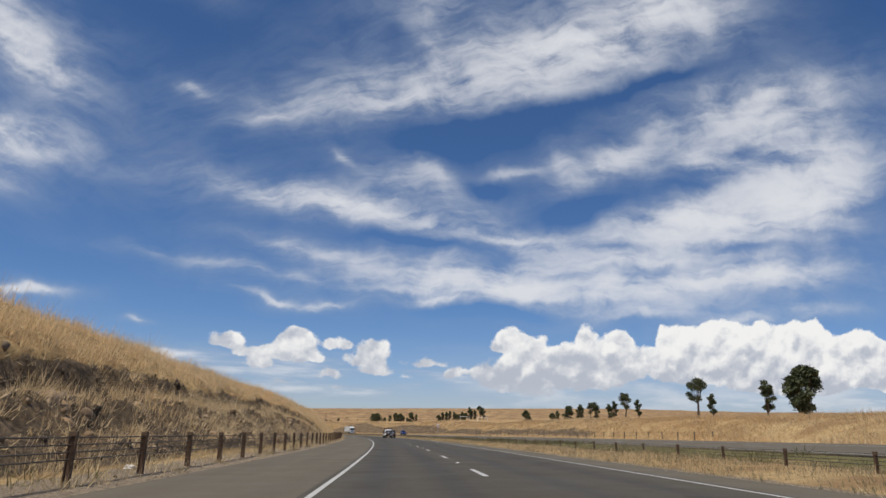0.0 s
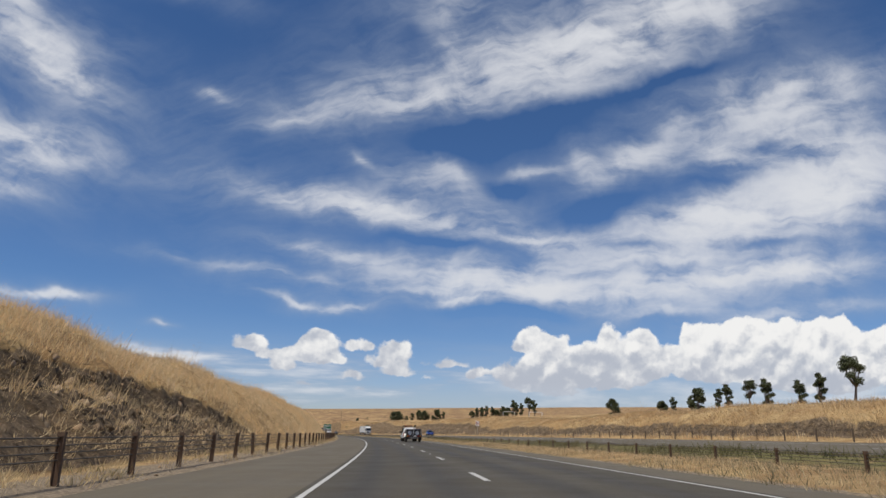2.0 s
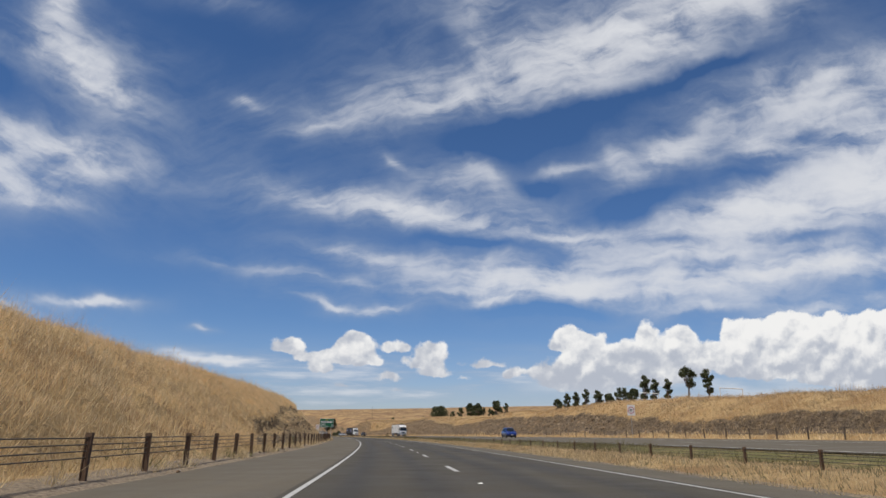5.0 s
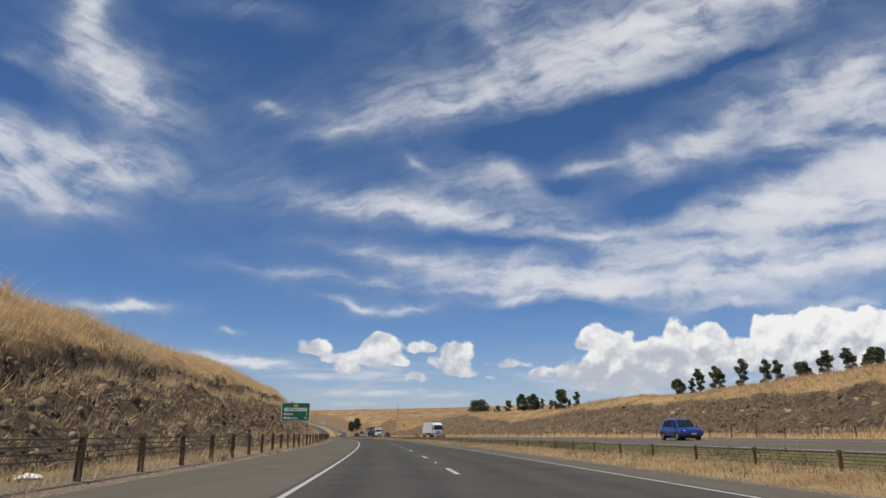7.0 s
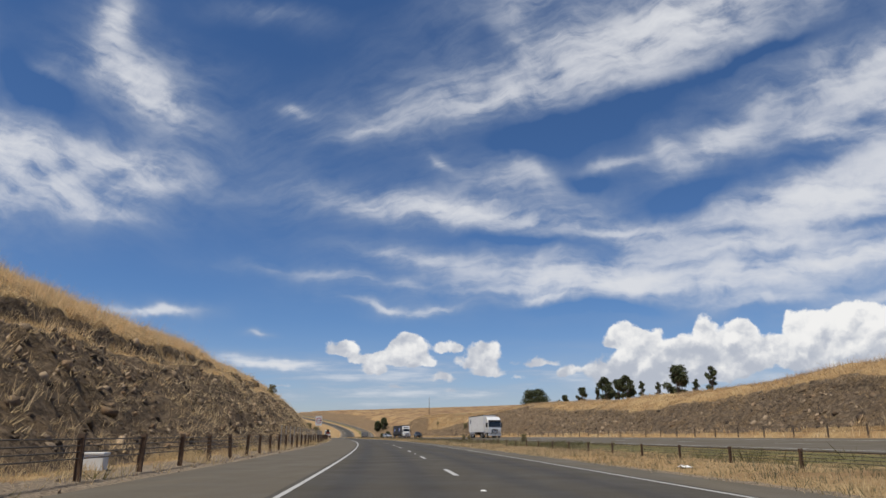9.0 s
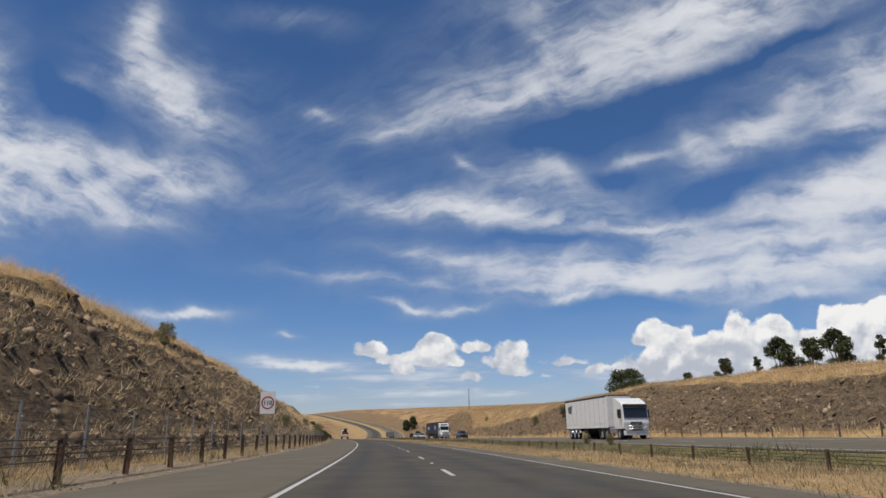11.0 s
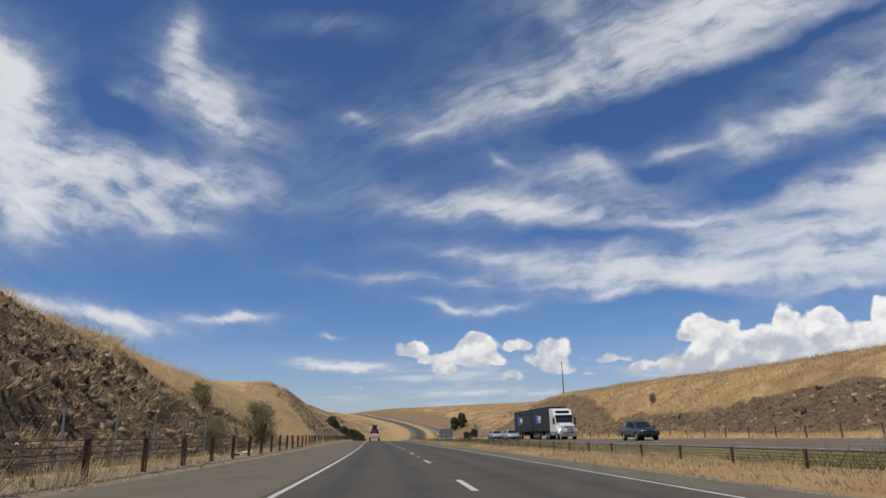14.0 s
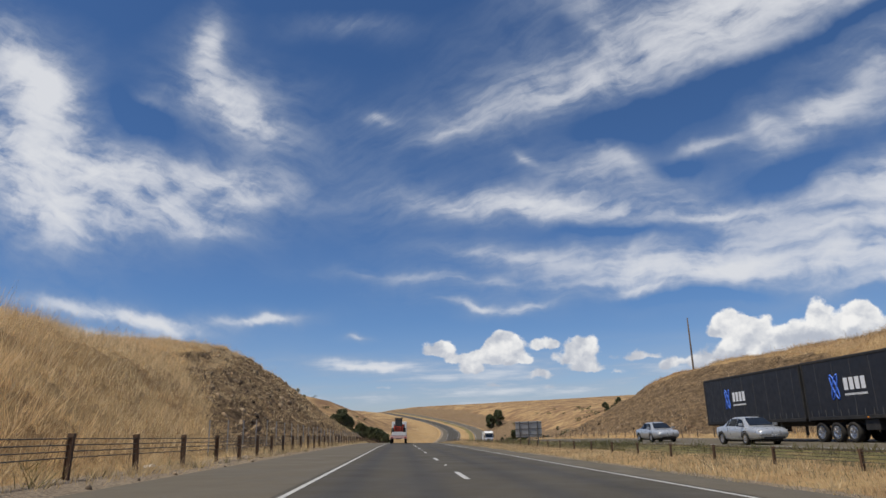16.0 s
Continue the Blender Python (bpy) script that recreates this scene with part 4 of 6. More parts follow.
gum_a = tree(1, 7.0, 2.5, 0.14, 18, 190, 0.27, "dark green gum tree with an upright crown on the dry ridge")
gum_b = tree(2, 8.5, 4.2, 0.36, 15, 190, 0.27, "tall gum tree with a bare pale trunk on the dry ridge")
gum_c = tree(3, 5.0, 3.3, 0.04, 20, 200, 0.27, "low rounded dark green tree on the dry ridge")
big_tree = tree(4, 6.8, 7.4, 0.14, 44, 240, 0.27, "broad spreading dark green tree on the hilltop", flat=0.6)
broom = tree(5, 2.6, 1.5, 0.28, 34, 100, 0.07, "small upright grey-green bush on the rocky slope", LEAF_OLIVE, "shrub", 0.5, -1.6)
bush = tree(6, 3.2, 2.6, 0.05, 60, 130, 0.07, "rounded olive wattle bush beside the fence", LEAF_OLIVE, "shrub", 0.6, -0.6)
rng = random.Random(77)
kinds = {"a": [gum_a, False], "b": [gum_b, False], "c": [gum_c, False]}
ridge = ((72, 46, "c", 1.2), (84, 49, "a", .8), (96, 48, "a", .9), (104, 50, "b", .8), (122, 48, "a", .9), (128, 48, "b", .9), (133, 48, "a", .95), (138, 49, "a", .9),
         (143, 48, "a", .95), (148, 49, "b", .75), (152, 48, "a", .9), (156, 49, "a", .75), (160, 48, "c", .75), (164, 49, "a", .75), (168, 48, "a", .7), (172, 48, "c", .55), (188, 46, "c", .65))
ridge_b = ((329, 53, "c", 0.64), (326, 54, "a", 0.83), (322, 53, "a", 1.09), (319, 54, "a", 1.02), (316, 53, "a", 0.96), (310, 53, "a", 1.15), (306, 54, "a", 0.96), (302, 53, "a", 0.90),
           (297, 53, "c", 0.64), (294, 54, "a", 1.09), (289, 53, "a", 0.96), (285, 53, "c", 0.64), (282, 54, "a", 1.22), (276, 53, "a", 1.09), (271, 53, "a", 1.02), (264, 53, "b", 1.09), (256, 52, "a", 1.02))
ridge_c = ((464, 58, "a", .6), (457, 57, "c", .6), (445, 57, "c", .8), (438, 58, "a", .75), (431, 57, "c", 1.0), (426, 58, "c", .9), (420, 57, "c", 1.0), (413, 57, "a", .8),
           (406, 57, "a", .85), (398, 57, "c", 1.1), (392, 57, "a", .8), (387, 57, "a", 1.1))
for s, u, k, sc in ridge + ridge_b + ridge_c:
    t = kinds[k]
    ob = stand(t[0], s, u, sc * 0.9 * rng.uniform(0.9, 1.1), rng.uniform(0, 360), first=not t[1])
    t[1] = True
    tagged(ob, group="trees along the ridge")
stand(big_tree, 487, 59, 1.0, 20, first=True)
# shrubs on the left
stand(broom, 391.5, -15.0, 0.85, 10, first=True)
stand(broom, 478.5, -10.6, 0.95, 80)
stand(bush, 485.5, -8.4, 0.92, 0, first=True)
stand(bush, 426, -10.2, 0.62, 130)
for s, u, sc, tn in ((470, -8.0, 0.5, 40), (472.5, -8.4, 0.55, 200), (476, -7.7, 0.3, 100), (457, 33.6, .75, 30), (470, 32.4, .6, 190), (392, 16.6, .28, 0), (398, 16.8, .3, 60), (356, 16.4, .33, 90), (520, 34.5, 0.45, 15), (214, -7.1, .26, 50)):
    stand(bush, s, u, sc, tn)
for s, u, sc, tn in ((612, -16.5, .45, 0), (616, -16.0, .4, 60)):
    stand(broom, s, u, sc, tn)
far_rng = np.random.RandomState(91)
clumps = []
for k in range(150):
    s, u = far_rng.uniform(650, 1050), far_rng.uniform(34, 170) * (1 if k % 3 else -1)
    at = np.array(on_land(s, u))
    size = far_rng.uniform(0.5, 1.3)
    q = far_rng.normal(size=(60, 3)) * size * np.array([0.8, 0.8, 0.45]) + at + np.array([0, 0, size * 0.6])
    clumps.append(np.stack([q + far_rng.normal(size=(60, 3)) * 0.22 * size for _ in range(3)], 1))
soup("far_shrubs", np.concatenate(clumps), LEAF, "scattered dark scrub on the far brown hills", "shrub")
# woods in the valley beyond the cutting
for k in range(44):
    s = 655 + k * 3.0 + rng.uniform(-3, 3)
    stand(kinds["c"][0], s, -13 - abs(rng.gauss(0, 7)), rng.uniform(0.5, 1.0), rng.uniform(0, 360))
for s, u, k, sc in ((700, 40, "c", .7), (720, 60, "c", .8), (735, 34, "c", 1.1), (760, 36, "c", 1.2), (800, 80, "c", .8), (810, 95, "c", .6), (690, 52, "c", .4), (840, 60, "c", 1.1),
                    (880, 26, "c", 1.5), (900, 34, "c", 1.6), (1150, -60, "c", 1.6), (1160, -80, "c", 1.8), (1170, -100, "c", 1.5), (770, 36, "c", 3.0), (778, 40, "c", 3.6), (786, 37, "c", 2.8), (1080, 36, "c", 6.0), (1090, 44, "c", 7.0), (1100, 38, "c", 6.0), (1110, 46, "c", 6.5), (840, 84, "c", 2.6), (848, 90, "c", 1.8), (870, 96, "c", 2.4), (960, -120, "c", 1.5), (980, -140, "c", 1.4)):
    stand(kinds[k][0], s, u, sc * 0.34, rng.uniform(0, 360))

# ================= vehicles =================
WHITE = plain("white_paint", (0.74, 0.74, 0.72), 0.28, 0, 0.03, 3.0, 0.10, 0.5, 0.6)
CREAM = plain("white_curtain", (0.72, 0.70, 0.67), 0.6, 0, 0.05, 1.5, 0.14)
BLACK = plain("black_panel", (0.014, 0.014, 0.015), 0.42, 0, 0.3, 4.0, 0.06, 0.45)
BLACK_MATT = plain("black_plastic", (0.02, 0.02, 0.021), 0.7, 0, 0.3, 8.0, 0.08)
NAVY = plain("black_curtain", (0.012, 0.014, 0.02), 0.5, 0, 0.25, 1.2, 0.03, 0.5)
RUBBER = plain("tyre_rubber", (0.018, 0.017, 0.016), 0.85, 0, 0.3, 12.0, 0.12, 0.3, relief=0.004)
ALLOY = plain("alloy", (0.62, 0.62, 0.63), 0.25, 0.9, 0.06, 8.0, 0.05)
CHECKER = plain("checker_plate", (0.52, 0.52, 0.52), 0.4, 0.8, 0.15, 30.0, 0.05, relief=0.006)
GREY_PLASTIC = plain("grey_plastic", (0.09, 0.09, 0.092), 0.6, 0, 0.15, 6.0, 0.08)
RED_LENS = plain("red_lens", (0.42, 0.02, 0.015), 0.2, 0, 0.1, 20.0, 0, 0.6)
AMBER_LENS = plain("amber_lens", (0.75, 0.25, 0.02), 0.2, 0, 0.1, 20.0, 0, 0.6)
CLEAR_LENS = plain("headlamp_lens", (0.65, 0.66, 0.68), 0.12, 0.4, 0.1, 12.0, 0, 0.6)
PLATE = plain("number_plate", (0.70, 0.70, 0.68), 0.45, 0, 0.05, 9.0)
INK = plain("dark_ink", (0.05, 0.05, 0.07), 0.5, 0, 0.1, 9.0)
GOLD = plain("gold_print", (0.36, 0.29, 0.18), 0.5, 0, 0.1, 9.0)
RED_PAINT = plain("red_machine_paint", (0.38, 0.045, 0.022), 0.45, 0, 0.15, 4.0, 0.15)
BLUE_PAINT = plain("blue_metallic", (0.02, 0.05, 0.24), 0.25, 0.35, 0.12, 4.0, 0.03, 0.5, 0.8)
SILVER = plain("silver_metallic", (0.48, 0.50, 0.52), 0.3, 0.45, 0.03, 2.0, 0.0, 0.5, 0.8)
SLATE = plain("slate_metallic", (0.055, 0.062, 0.07), 0.3, 0.4, 0.1, 4.0, 0.06, 0.5, 0.8)
BLUE_TARP = plain("blue_tarp", (0.02, 0.025, 0.10), 0.5, 0, 0.2, 5.0)
STICKER = {"w": plain("sticker_white", (0.7, 0.7, 0.68), 0.5), "b": plain("sticker_blue", (0.12, 0.42, 0.62), 0.5), "y": plain("sticker_yellow", (0.7, 0.5, 0.05), 0.5),
           "r": plain("sticker_red", (0.4, 0.12, 0.1), 0.5), "g": plain("sticker_green", (0.12, 0.3, 0.18), 0.5)}
LOGO_BLUE = plain("logo_blue", (0.06, 0.16, 0.62), 0.5)
LOGO_WHITE = plain("logo_white", (0.72, 0.73, 0.75), 0.5)
LOGO_GREY = plain("logo_grey", (0.10, 0.10, 0.11), 0.5)
ORANGE = plain("orange_strap", (0.65, 0.13, 0.03), 0.6)
PINK_BOARD = plain("marker_board", (0.62, 0.40, 0.36), 0.5, 0, 0.1, 3.0, 0.1)
GLASS = make_glass("dark_glass")


def part(name, bm, mat, parent, label="", shade=False):
    return link(name, bm, mat, parent, label, shade)


def block(name, mat, parent, x0, x1, y0, y1, z0, z1, bev=0.02, label="", taper=1.0):
    """A box with bevelled edges."""
    bm = bmesh.new()
    box(bm, x0, x1, y0, y1, z0, z1, taper)
    if bev > 0:
        bmesh.ops.bevel(bm, geom=bm.edges[:], offset=min(bev, 0.45 * min(x1 - x0, y1 - y0, z1 - z0)), segments=2, affect="EDGES", profile=0.6)
    return part(name, bm, mat, parent, label)


def prism(name, mat, parent, pts, x0, x1, bev=0.02, label=""):
    """A side outline (y, z) drawn out across the width."""
    bm = bmesh.new()
    a = [bm.verts.new((x0, y, z)) for y, z in pts]
    b = [bm.verts.new((x1, y, z)) for y, z in pts]
    bm.faces.new(a)
    bm.faces.new(b[::-1])
    n = len(pts)
    for i in range(n):
        bm.faces.new((a[(i + 1) % n], a[i], b[i], b[(i + 1) % n]))
    bmesh.ops.recalc_face_normals(bm, faces=bm.faces[:])
    if bev > 0:
        bmesh.ops.bevel(bm, geom=bm.edges[:], offset=bev, segments=2, affect="EDGES", profile=0.6)
    return part(name, bm, mat, parent, label)


def lathe(name, mat, parent, prof, at, sides=28, label="", axis="x"):
    """A ring from an outline (offset along the axle, radius)."""
    bm = bmesh.new()
    rings = []
    for k in range(sides):
        t = 2 * math.pi * k / sides
        ring = []
        for o, r in prof:
            c = (o, r * math.cos(t), r * math.sin(t)) if axis == "x" else (r * math.cos(t), r * math.sin(t), o) if axis == "z" else (r * math.cos(t), o, r * math.sin(t))
            ring.append(bm.verts.new(Vector(c) + Vector(at)))
        rings.append(ring)
    m = len(prof)
    for k in range(sides):
        a, b = rings[k], rings[(k + 1) % sides]
        for i in range(m - 1):
            bm.faces.new((a[i], a[i + 1], b[i + 1], b[i]))
    bmesh.ops.recalc_face_normals(bm, faces=bm.faces[:])
    return part(name, bm, mat, parent, label, True)


def wheel(parent, x, y, r, w, out=1, spokes=6, rim=ALLOY, flat=False):
    """Tyre with shoulders and a rim with spokes; out: the side (in x) that its face looks to, 0 for a wheel seen from behind."""
    ax = "y" if flat else "x"
    at = (x, y, r) if not flat else (x, y[0], y[1])
    o = out
    tyre = lathe("wheel", RUBBER, parent, [(-w / 2 * .8, r * .62), (-w / 2, r * .72), (-w / 2, r * .9), (-w / 2 * .8, r), (w / 2 * .8, r), (w / 2, r * .9), (w / 2, r * .72), (w / 2 * .8, r * .62)], at, 30, "black tyre on its rim", ax)
    lathe("rim", rim, tyre, [(o * w * .42, r * .64), (o * w * .46, r * .60), (o * w * .30, r * .56), (o * w * .10, r * .54), (o * w * .08, 0.001)], at, 30, "", ax)
    bm = bmesh.new()
    for k in range(spokes):
        t = 2 * math.pi * k / spokes
        b2 = bmesh.new()
        box(b2, -0.022, 0.022, 0.03, r * .60, -0.015, 0.015)
        rot = Matrix.Rotation(t, 4, "Z")
        turn = (Matrix.Rotation(math.pi / 2, 4, "Y") if ax == "x" else Matrix.Rotation(math.pi / 2, 4, "X"))
        off = Vector((o * w * .36, 0, 0)) if ax == "x" else Vector((0, o * w * .36, 0))
        b2.transform(Matrix.Translation(Vector(at) + off) @ turn @ rot)
        tmp = bpy.data.meshes.new("spoke")
        b2.to_mesh(tmp)
        b2.free()
        bm.from_mesh(tmp)
        bpy.data.meshes.remove(tmp)
    part("spokes", bm, rim, tyre)
    lathe("hub_cap", rim, tyre, [(o * w * .30, r * .16), (o * w * .44, r * .15), (o * w * .46, 0.001)], at, 14, "", ax)
    return tyre


def arch(name, mat, parent, x, y, r, w, wide=0.10, start=10, end=170):
    """A wheel-arch flare."""
    bm = bmesh.new()
    prev = None
    n = 14
    for k in range(n + 1):
        t = radians(start + (end - start) * k / n)
        c, s = math.cos(t), math.sin(t)
        ring = [bm.verts.new((xx, y + c * rr, r * 0.98 + s * rr)) for xx, rr in ((x - w, r * 1.1), (x, r * 1.1), (x, r * 1.1 + wide), (x - w * 0.6, r * 1.1 + wide * 1.25))]
        if prev:
            for i in range(4):
                bm.faces.new((prev[i], prev[(i + 1) % 4], ring[(i + 1) % 4], ring[i]))
        prev = ring
    bmesh.ops.recalc_face_normals(bm, faces=bm.faces[:])
    return part(name, bm, mat, parent, "", True)


class Shell:
    """A car body drawn over stations (y, floor, shoulder, half width, top, half width of the top)."""

    def __init__(self, rows):
        self.k = np.array(rows, float)

    def at(self, y):
        return [float(np.interp(y, self.k[:, 0], self.k[:, i])) for i in range(1, 6)]

    def ring(self, y):
        zb, zs, hw, zt, ht = self.at(y)
        tall = max(zt - zs, 0.0)
        e = min(0.12, 0.15 + tall)
        pts = [(0, zb), (hw - .10, zb), (hw - .02, zb + .10), (hw + .015, zb + (zs - zb) * .45), (hw, zb + (zs - zb) * .8), (hw - .045, zs)]
        pts += [(ht + .02, zt - min(.06, tall * .5)), (ht - .10, zt), (ht * .5, zt + .012), (0, zt + .015)]
        return pts

    def body(self, mat, parent, step=0.16, name="body"):
        bm = bmesh.new()
        ys = sorted(set(list(self.k[:, 0]) + list(np.arange(self.k[0, 0], self.k[-1, 0], step))))
        rows = []
        for y in ys:
            p = self.ring(y)
            full = [(x, z) for x, z in p] + [(-x, z) for x, z in p[-2:0:-1]]
            rows.append([bm.verts.new((x, y, z)) for x, z in full])
        n = len(rows[0])
        for a, b in zip(rows, rows[1:]):
            for i in range(n):
                bm.faces.new((a[i], a[(i + 1) % n], b[(i + 1) % n], b[i]))
        bm.faces.new(rows[0])
        bm.faces.new(rows[-1][::-1])
        bmesh.ops.recalc_face_normals(bm, faces=bm.faces[:])
        return part(name, bm, mat, parent, "", True)

    def side_glass(self, parent, y0, y1, lean0, lean1, v0=0.14, v1=0.86, label="", name="side_window", mat=None):
        """Panes on both flanks; lean0, lean1: how far the top edge draws in at its rear and front end."""
        for sg in (-1, 1):
            bm = bmesh.new()
            quad = []
            for y, v in ((y0, v0), (y1, v0), (y1 - lean1, v1), (y0 + lean0, v1)):
                zb, zs, hw, zt, ht = self.at(y)
                z = zs + (zt - zs) * v
                x = (hw - .045) + (ht + .02 - hw + .045) * v
                quad.append(bm.verts.new((sg * (x + 0.012), y, z)))
            bm.faces.new(quad if sg > 0 else quad[::-1])
            bmesh.ops.solidify(bm, geom=bm.faces[:], thickness=0.01)
            part(name, bm, mat or GLASS, parent, label)

    def end_glass(self, parent, y0, y1, v0, v1, name, out=1):
        """Windscreen or rear window between two stations."""
        bm = bmesh.new()
        quad = []
        for y, sgn in ((y0, -1), (y0, 1), (y1, 1), (y1, -1)):
            zb, zs, hw, zt, ht = self.at(y)
            q = v0 if y == y0 else v1
            quad.append(bm.verts.new((sgn * ht * q, y + out * 0.012, zt + 0.03)))
        bm.faces.new(quad)
        bmesh.ops.recalc_face_normals(bm, faces=bm.faces[:])
        bmesh.ops.solidify(bm, geom=bm.faces[:], thickness=0.012)
        part(name, bm, GLASS, parent)


def bars(name, mat, parent, x0, x1, y, z0, z1, n, axis="y", gap=0.35):
    """A line of unreadable writing as plain upright bars; axis: the normal of the face it is on."""
    bm = bmesh.new()
    w = (x1 - x0) / n
    for k in range(n):
        a = x0 + k * w
        if axis == "y":
            box(bm, a, a + w * (1 - gap), y - 0.006, y + 0.006, z0, z1)
        else:
            box(bm, y - 0.006, y + 0.006, a, a + w * (1 - gap), z0, z1)
    return part(name, bm, mat, parent)


def park(ob, s, u, back=False, w=0.0, turn=0.0):
    """Put a vehicle on the road; its own y axis looks the way it drives."""
    a = math.degrees(float(heading(s))) + (180 if back else 0) + turn
    p = place(s, u, float(opp_top(np.array(s), np.array(u))) + w if back else w)
    lean = math.degrees(math.atan(float(bank(s)))) * (1 if back else -1)
    ob.matrix_basis = Matrix.Translation(Vector(p)) @ pose(0, 0, 0, 0, lean * (0.0 if back else 1), a)
    return ob


def dual_cab(paint, label, canopy):
    """Four-door pickup, 5.2 m, rear bumper at y = 0."""
    ob = tagged(new("pickup_truck"), label, "pickup truck")
    rows = [(0.05, .52, 1.10, .87, 1.12, .80), (0.3, .48, 1.12, .91, 1.14, .84), (1.62, .42, 1.10, .92, 1.14, .84), (1.66, .42, 1.10, .92, 1.72, .70), (2.1, .40, 1.08, .92, 1.77, .68), (2.9, .40, 1.05, .92, 1.76, .68), (3.25, .40, 1.04, .92, 1.62, .69),
            (3.95, .40, 1.03, .92, 1.09, .76), (4.2, .42, 1.00, .92, 1.05, .76), (4.95, .46, .92, .89, .98, .72), (5.15, .50, .84, .80, .88, .62), (5.2, .55, .78, .74, .80, .55)]
    sh = Shell(rows)
    sh.body(paint, ob)
    sh.side_glass(ob, 1.78, 2.52, .10, .02)
    sh.side_glass(ob, 2.60, 3.72, .03, .52)
    sh.end_glass(ob, 3.90, 3.27, .92, .88, "windscreen")
    for x in (-.93, .93):
        sg = 1 if x > 0 else -1
        for y in (1.14, 4.28):
            wheel(ob, x * .88, y, .39, .27, sg, 6)
            bm = arch("wheel_arch", paint, ob, sg * .955, y, .39, sg * .10, .13)
        block("sill", BLACK_MATT, ob, x - .05, x + .05, 1.6, 3.8, .36, .44, .015)
        block("mirror", BLACK_MATT, ob, x + sg * .02, x + sg * .24, 3.55, 3.66, 1.10, 1.32, .03)
        for y in (1.95, 2.75):
            block("door_handle", BLACK_MATT, ob, x - .02 + sg * .012, x + .02 + sg * .012, y, y + .16, .93, .97, .008, "black door handle")
        block("tail_light", RED_LENS, ob, x - .14 if sg > 0 else x + .0, x - .0 if sg > 0 else x + .14, .03, .17, .72, 1.06, .02, "red tail light cluster")
        block("headlight", CLEAR_LENS, ob, sg * .52 - .15, sg * .52 + .15, 5.02, 5.17, .74, .90, .03)
        for y in (1.70, 2.56, 3.62):
            block("door_gap", BLACK_MATT, ob, x - .008, x + .008, y, y + .012, .5, 1.06, 0)
    block("tailgate", paint, ob, -.72, .72, -.005, .07, .60, 1.10, .02)
    bars("badge", INK, ob, -.60, -.25, -.008, .67, .71, 6)
    block("rear_bumper", GREY_PLASTIC, ob, -.86, .86, -.16, .14, .42, .58, .03, "dark moulded rear bumper")
    block("bull_bar", BLACK_MATT, ob, -.80, .80, 5.15, 5.32, .45, .72, .03)
    tube_path("bull_bar_hoop", [(-.6, 5.27, .7), (-.55, 5.24, 1.0), (.55, 5.24, 1.0), (.6, 5.27, .7)], .03, BLACK_MATT, ob, 8)
    block("grille", BLACK_MATT, ob, -.36, .36, 5.12, 5.20, .62, .86, .02)
    plate = block("number_plate", PLATE, ob, .22, .58, -.185, -.165, .46, .55, .005)
    bars("plate_marks", INK, plate, .25, .55, -.19, .48, .53, 6)
    block("underbody", BLACK_MATT, ob, -.62, .62, .25, 4.9, .28, .46, .03)
    if canopy:
        can = Shell([(-.02, 1.12, 1.16, .86, 1.22, .78), (.02, 1.12, 1.16, .89, 1.60, .74), (.28, 1.12, 1.16, .91, 1.76, .70), (1.2, 1.12, 1.16, .91, 1.80, .70), (1.64, 1.12, 1.16, .91, 1.79, .70)])
        c = can.body(paint, ob, 0.2, "canopy")
        c["label"] = "white moulded canopy over the tray"
        can.side_glass(c, .42, 1.46, .10, .12, .18, .80, "dark side window", "canopy_window")
        bm = bmesh.new()
        q = [bm.verts.new(v) for v in ((-.76, -.035, 1.20), (.76, -.035, 1.20), (.66, .20, 1.69), (-.66, .20, 1.69))]
        bm.faces.new(q)
        bmesh.ops.recalc_face_normals(bm, faces=bm.faces[:])
        bmesh.ops.solidify(bm, geom=bm.faces[:], thickness=0.02)
        part("rear_window", bm, GLASS, c, "wide dark rear window with stickers")
        r2 = random.Random(5)
        for x, z, w, h, col in ((-.6, 1.24, .30, .05, "w"), (-.56, 1.31, .2, .045, "w"), (0.02, 1.27, .30, .07, "w"), (.34, 1.38, .10, .07, "w"), (.45, 1.38, .12, .07, "w"), (.40, 1.50, .12, .05, "w"),
                              (.52, 1.50, .12, .08, "w"), (.42, 1.62, .10, .08, "r"), (.52, 1.64, .11, .12, "w")):
            f = (z - 1.2) / .56
            block("sticker", STICKER[col], c, x, x + w, -.058 + .235 * f, -.05 + .235 * f, z, z + h, 0)
        for k in range(17):
            y, v = r2.uniform(.58, 1.25), r2.uniform(.25, .66)
            zz = 1.16 + .68 * v
            xx = .865 + (.72 - .865) * v + .026
            bm = bmesh.new()
            w, h = r2.uniform(.09, .2), r2.uniform(.05, .11)
            box(bm, -xx - .004, -xx, y, y + w, zz - h / 2, zz + h / 2)
            part("sticker", bm, STICKER[r2.choice("wbbywgr")], c)
        block("canopy_seal", BLACK_MATT, c, -.925, .925, -.03, 1.66, 1.11, 1.135, .01)
        # roof rack with awning, bag and shovel
        rack = part("roof_rack", rack_mesh(), BLACK_MATT, ob, "black roof rack")
        tube_path("awning", [(-.74, .1, 1.98), (-.76, 2.4, 1.94)], .085, BLACK_MATT, ob, 12)["label"] = "black rolled awning bag"
        block("luggage_bag", BLACK, ob, -.55, .35, .85, 1.75, 1.95, 2.08, .05, "black soft luggage bag")
        for y in (1.0, 1.3, 1.58):
            block("strap", ORANGE, ob, -.57, .37, y, y + .05, 1.945, 2.09, .01, "orange tie-down strap")
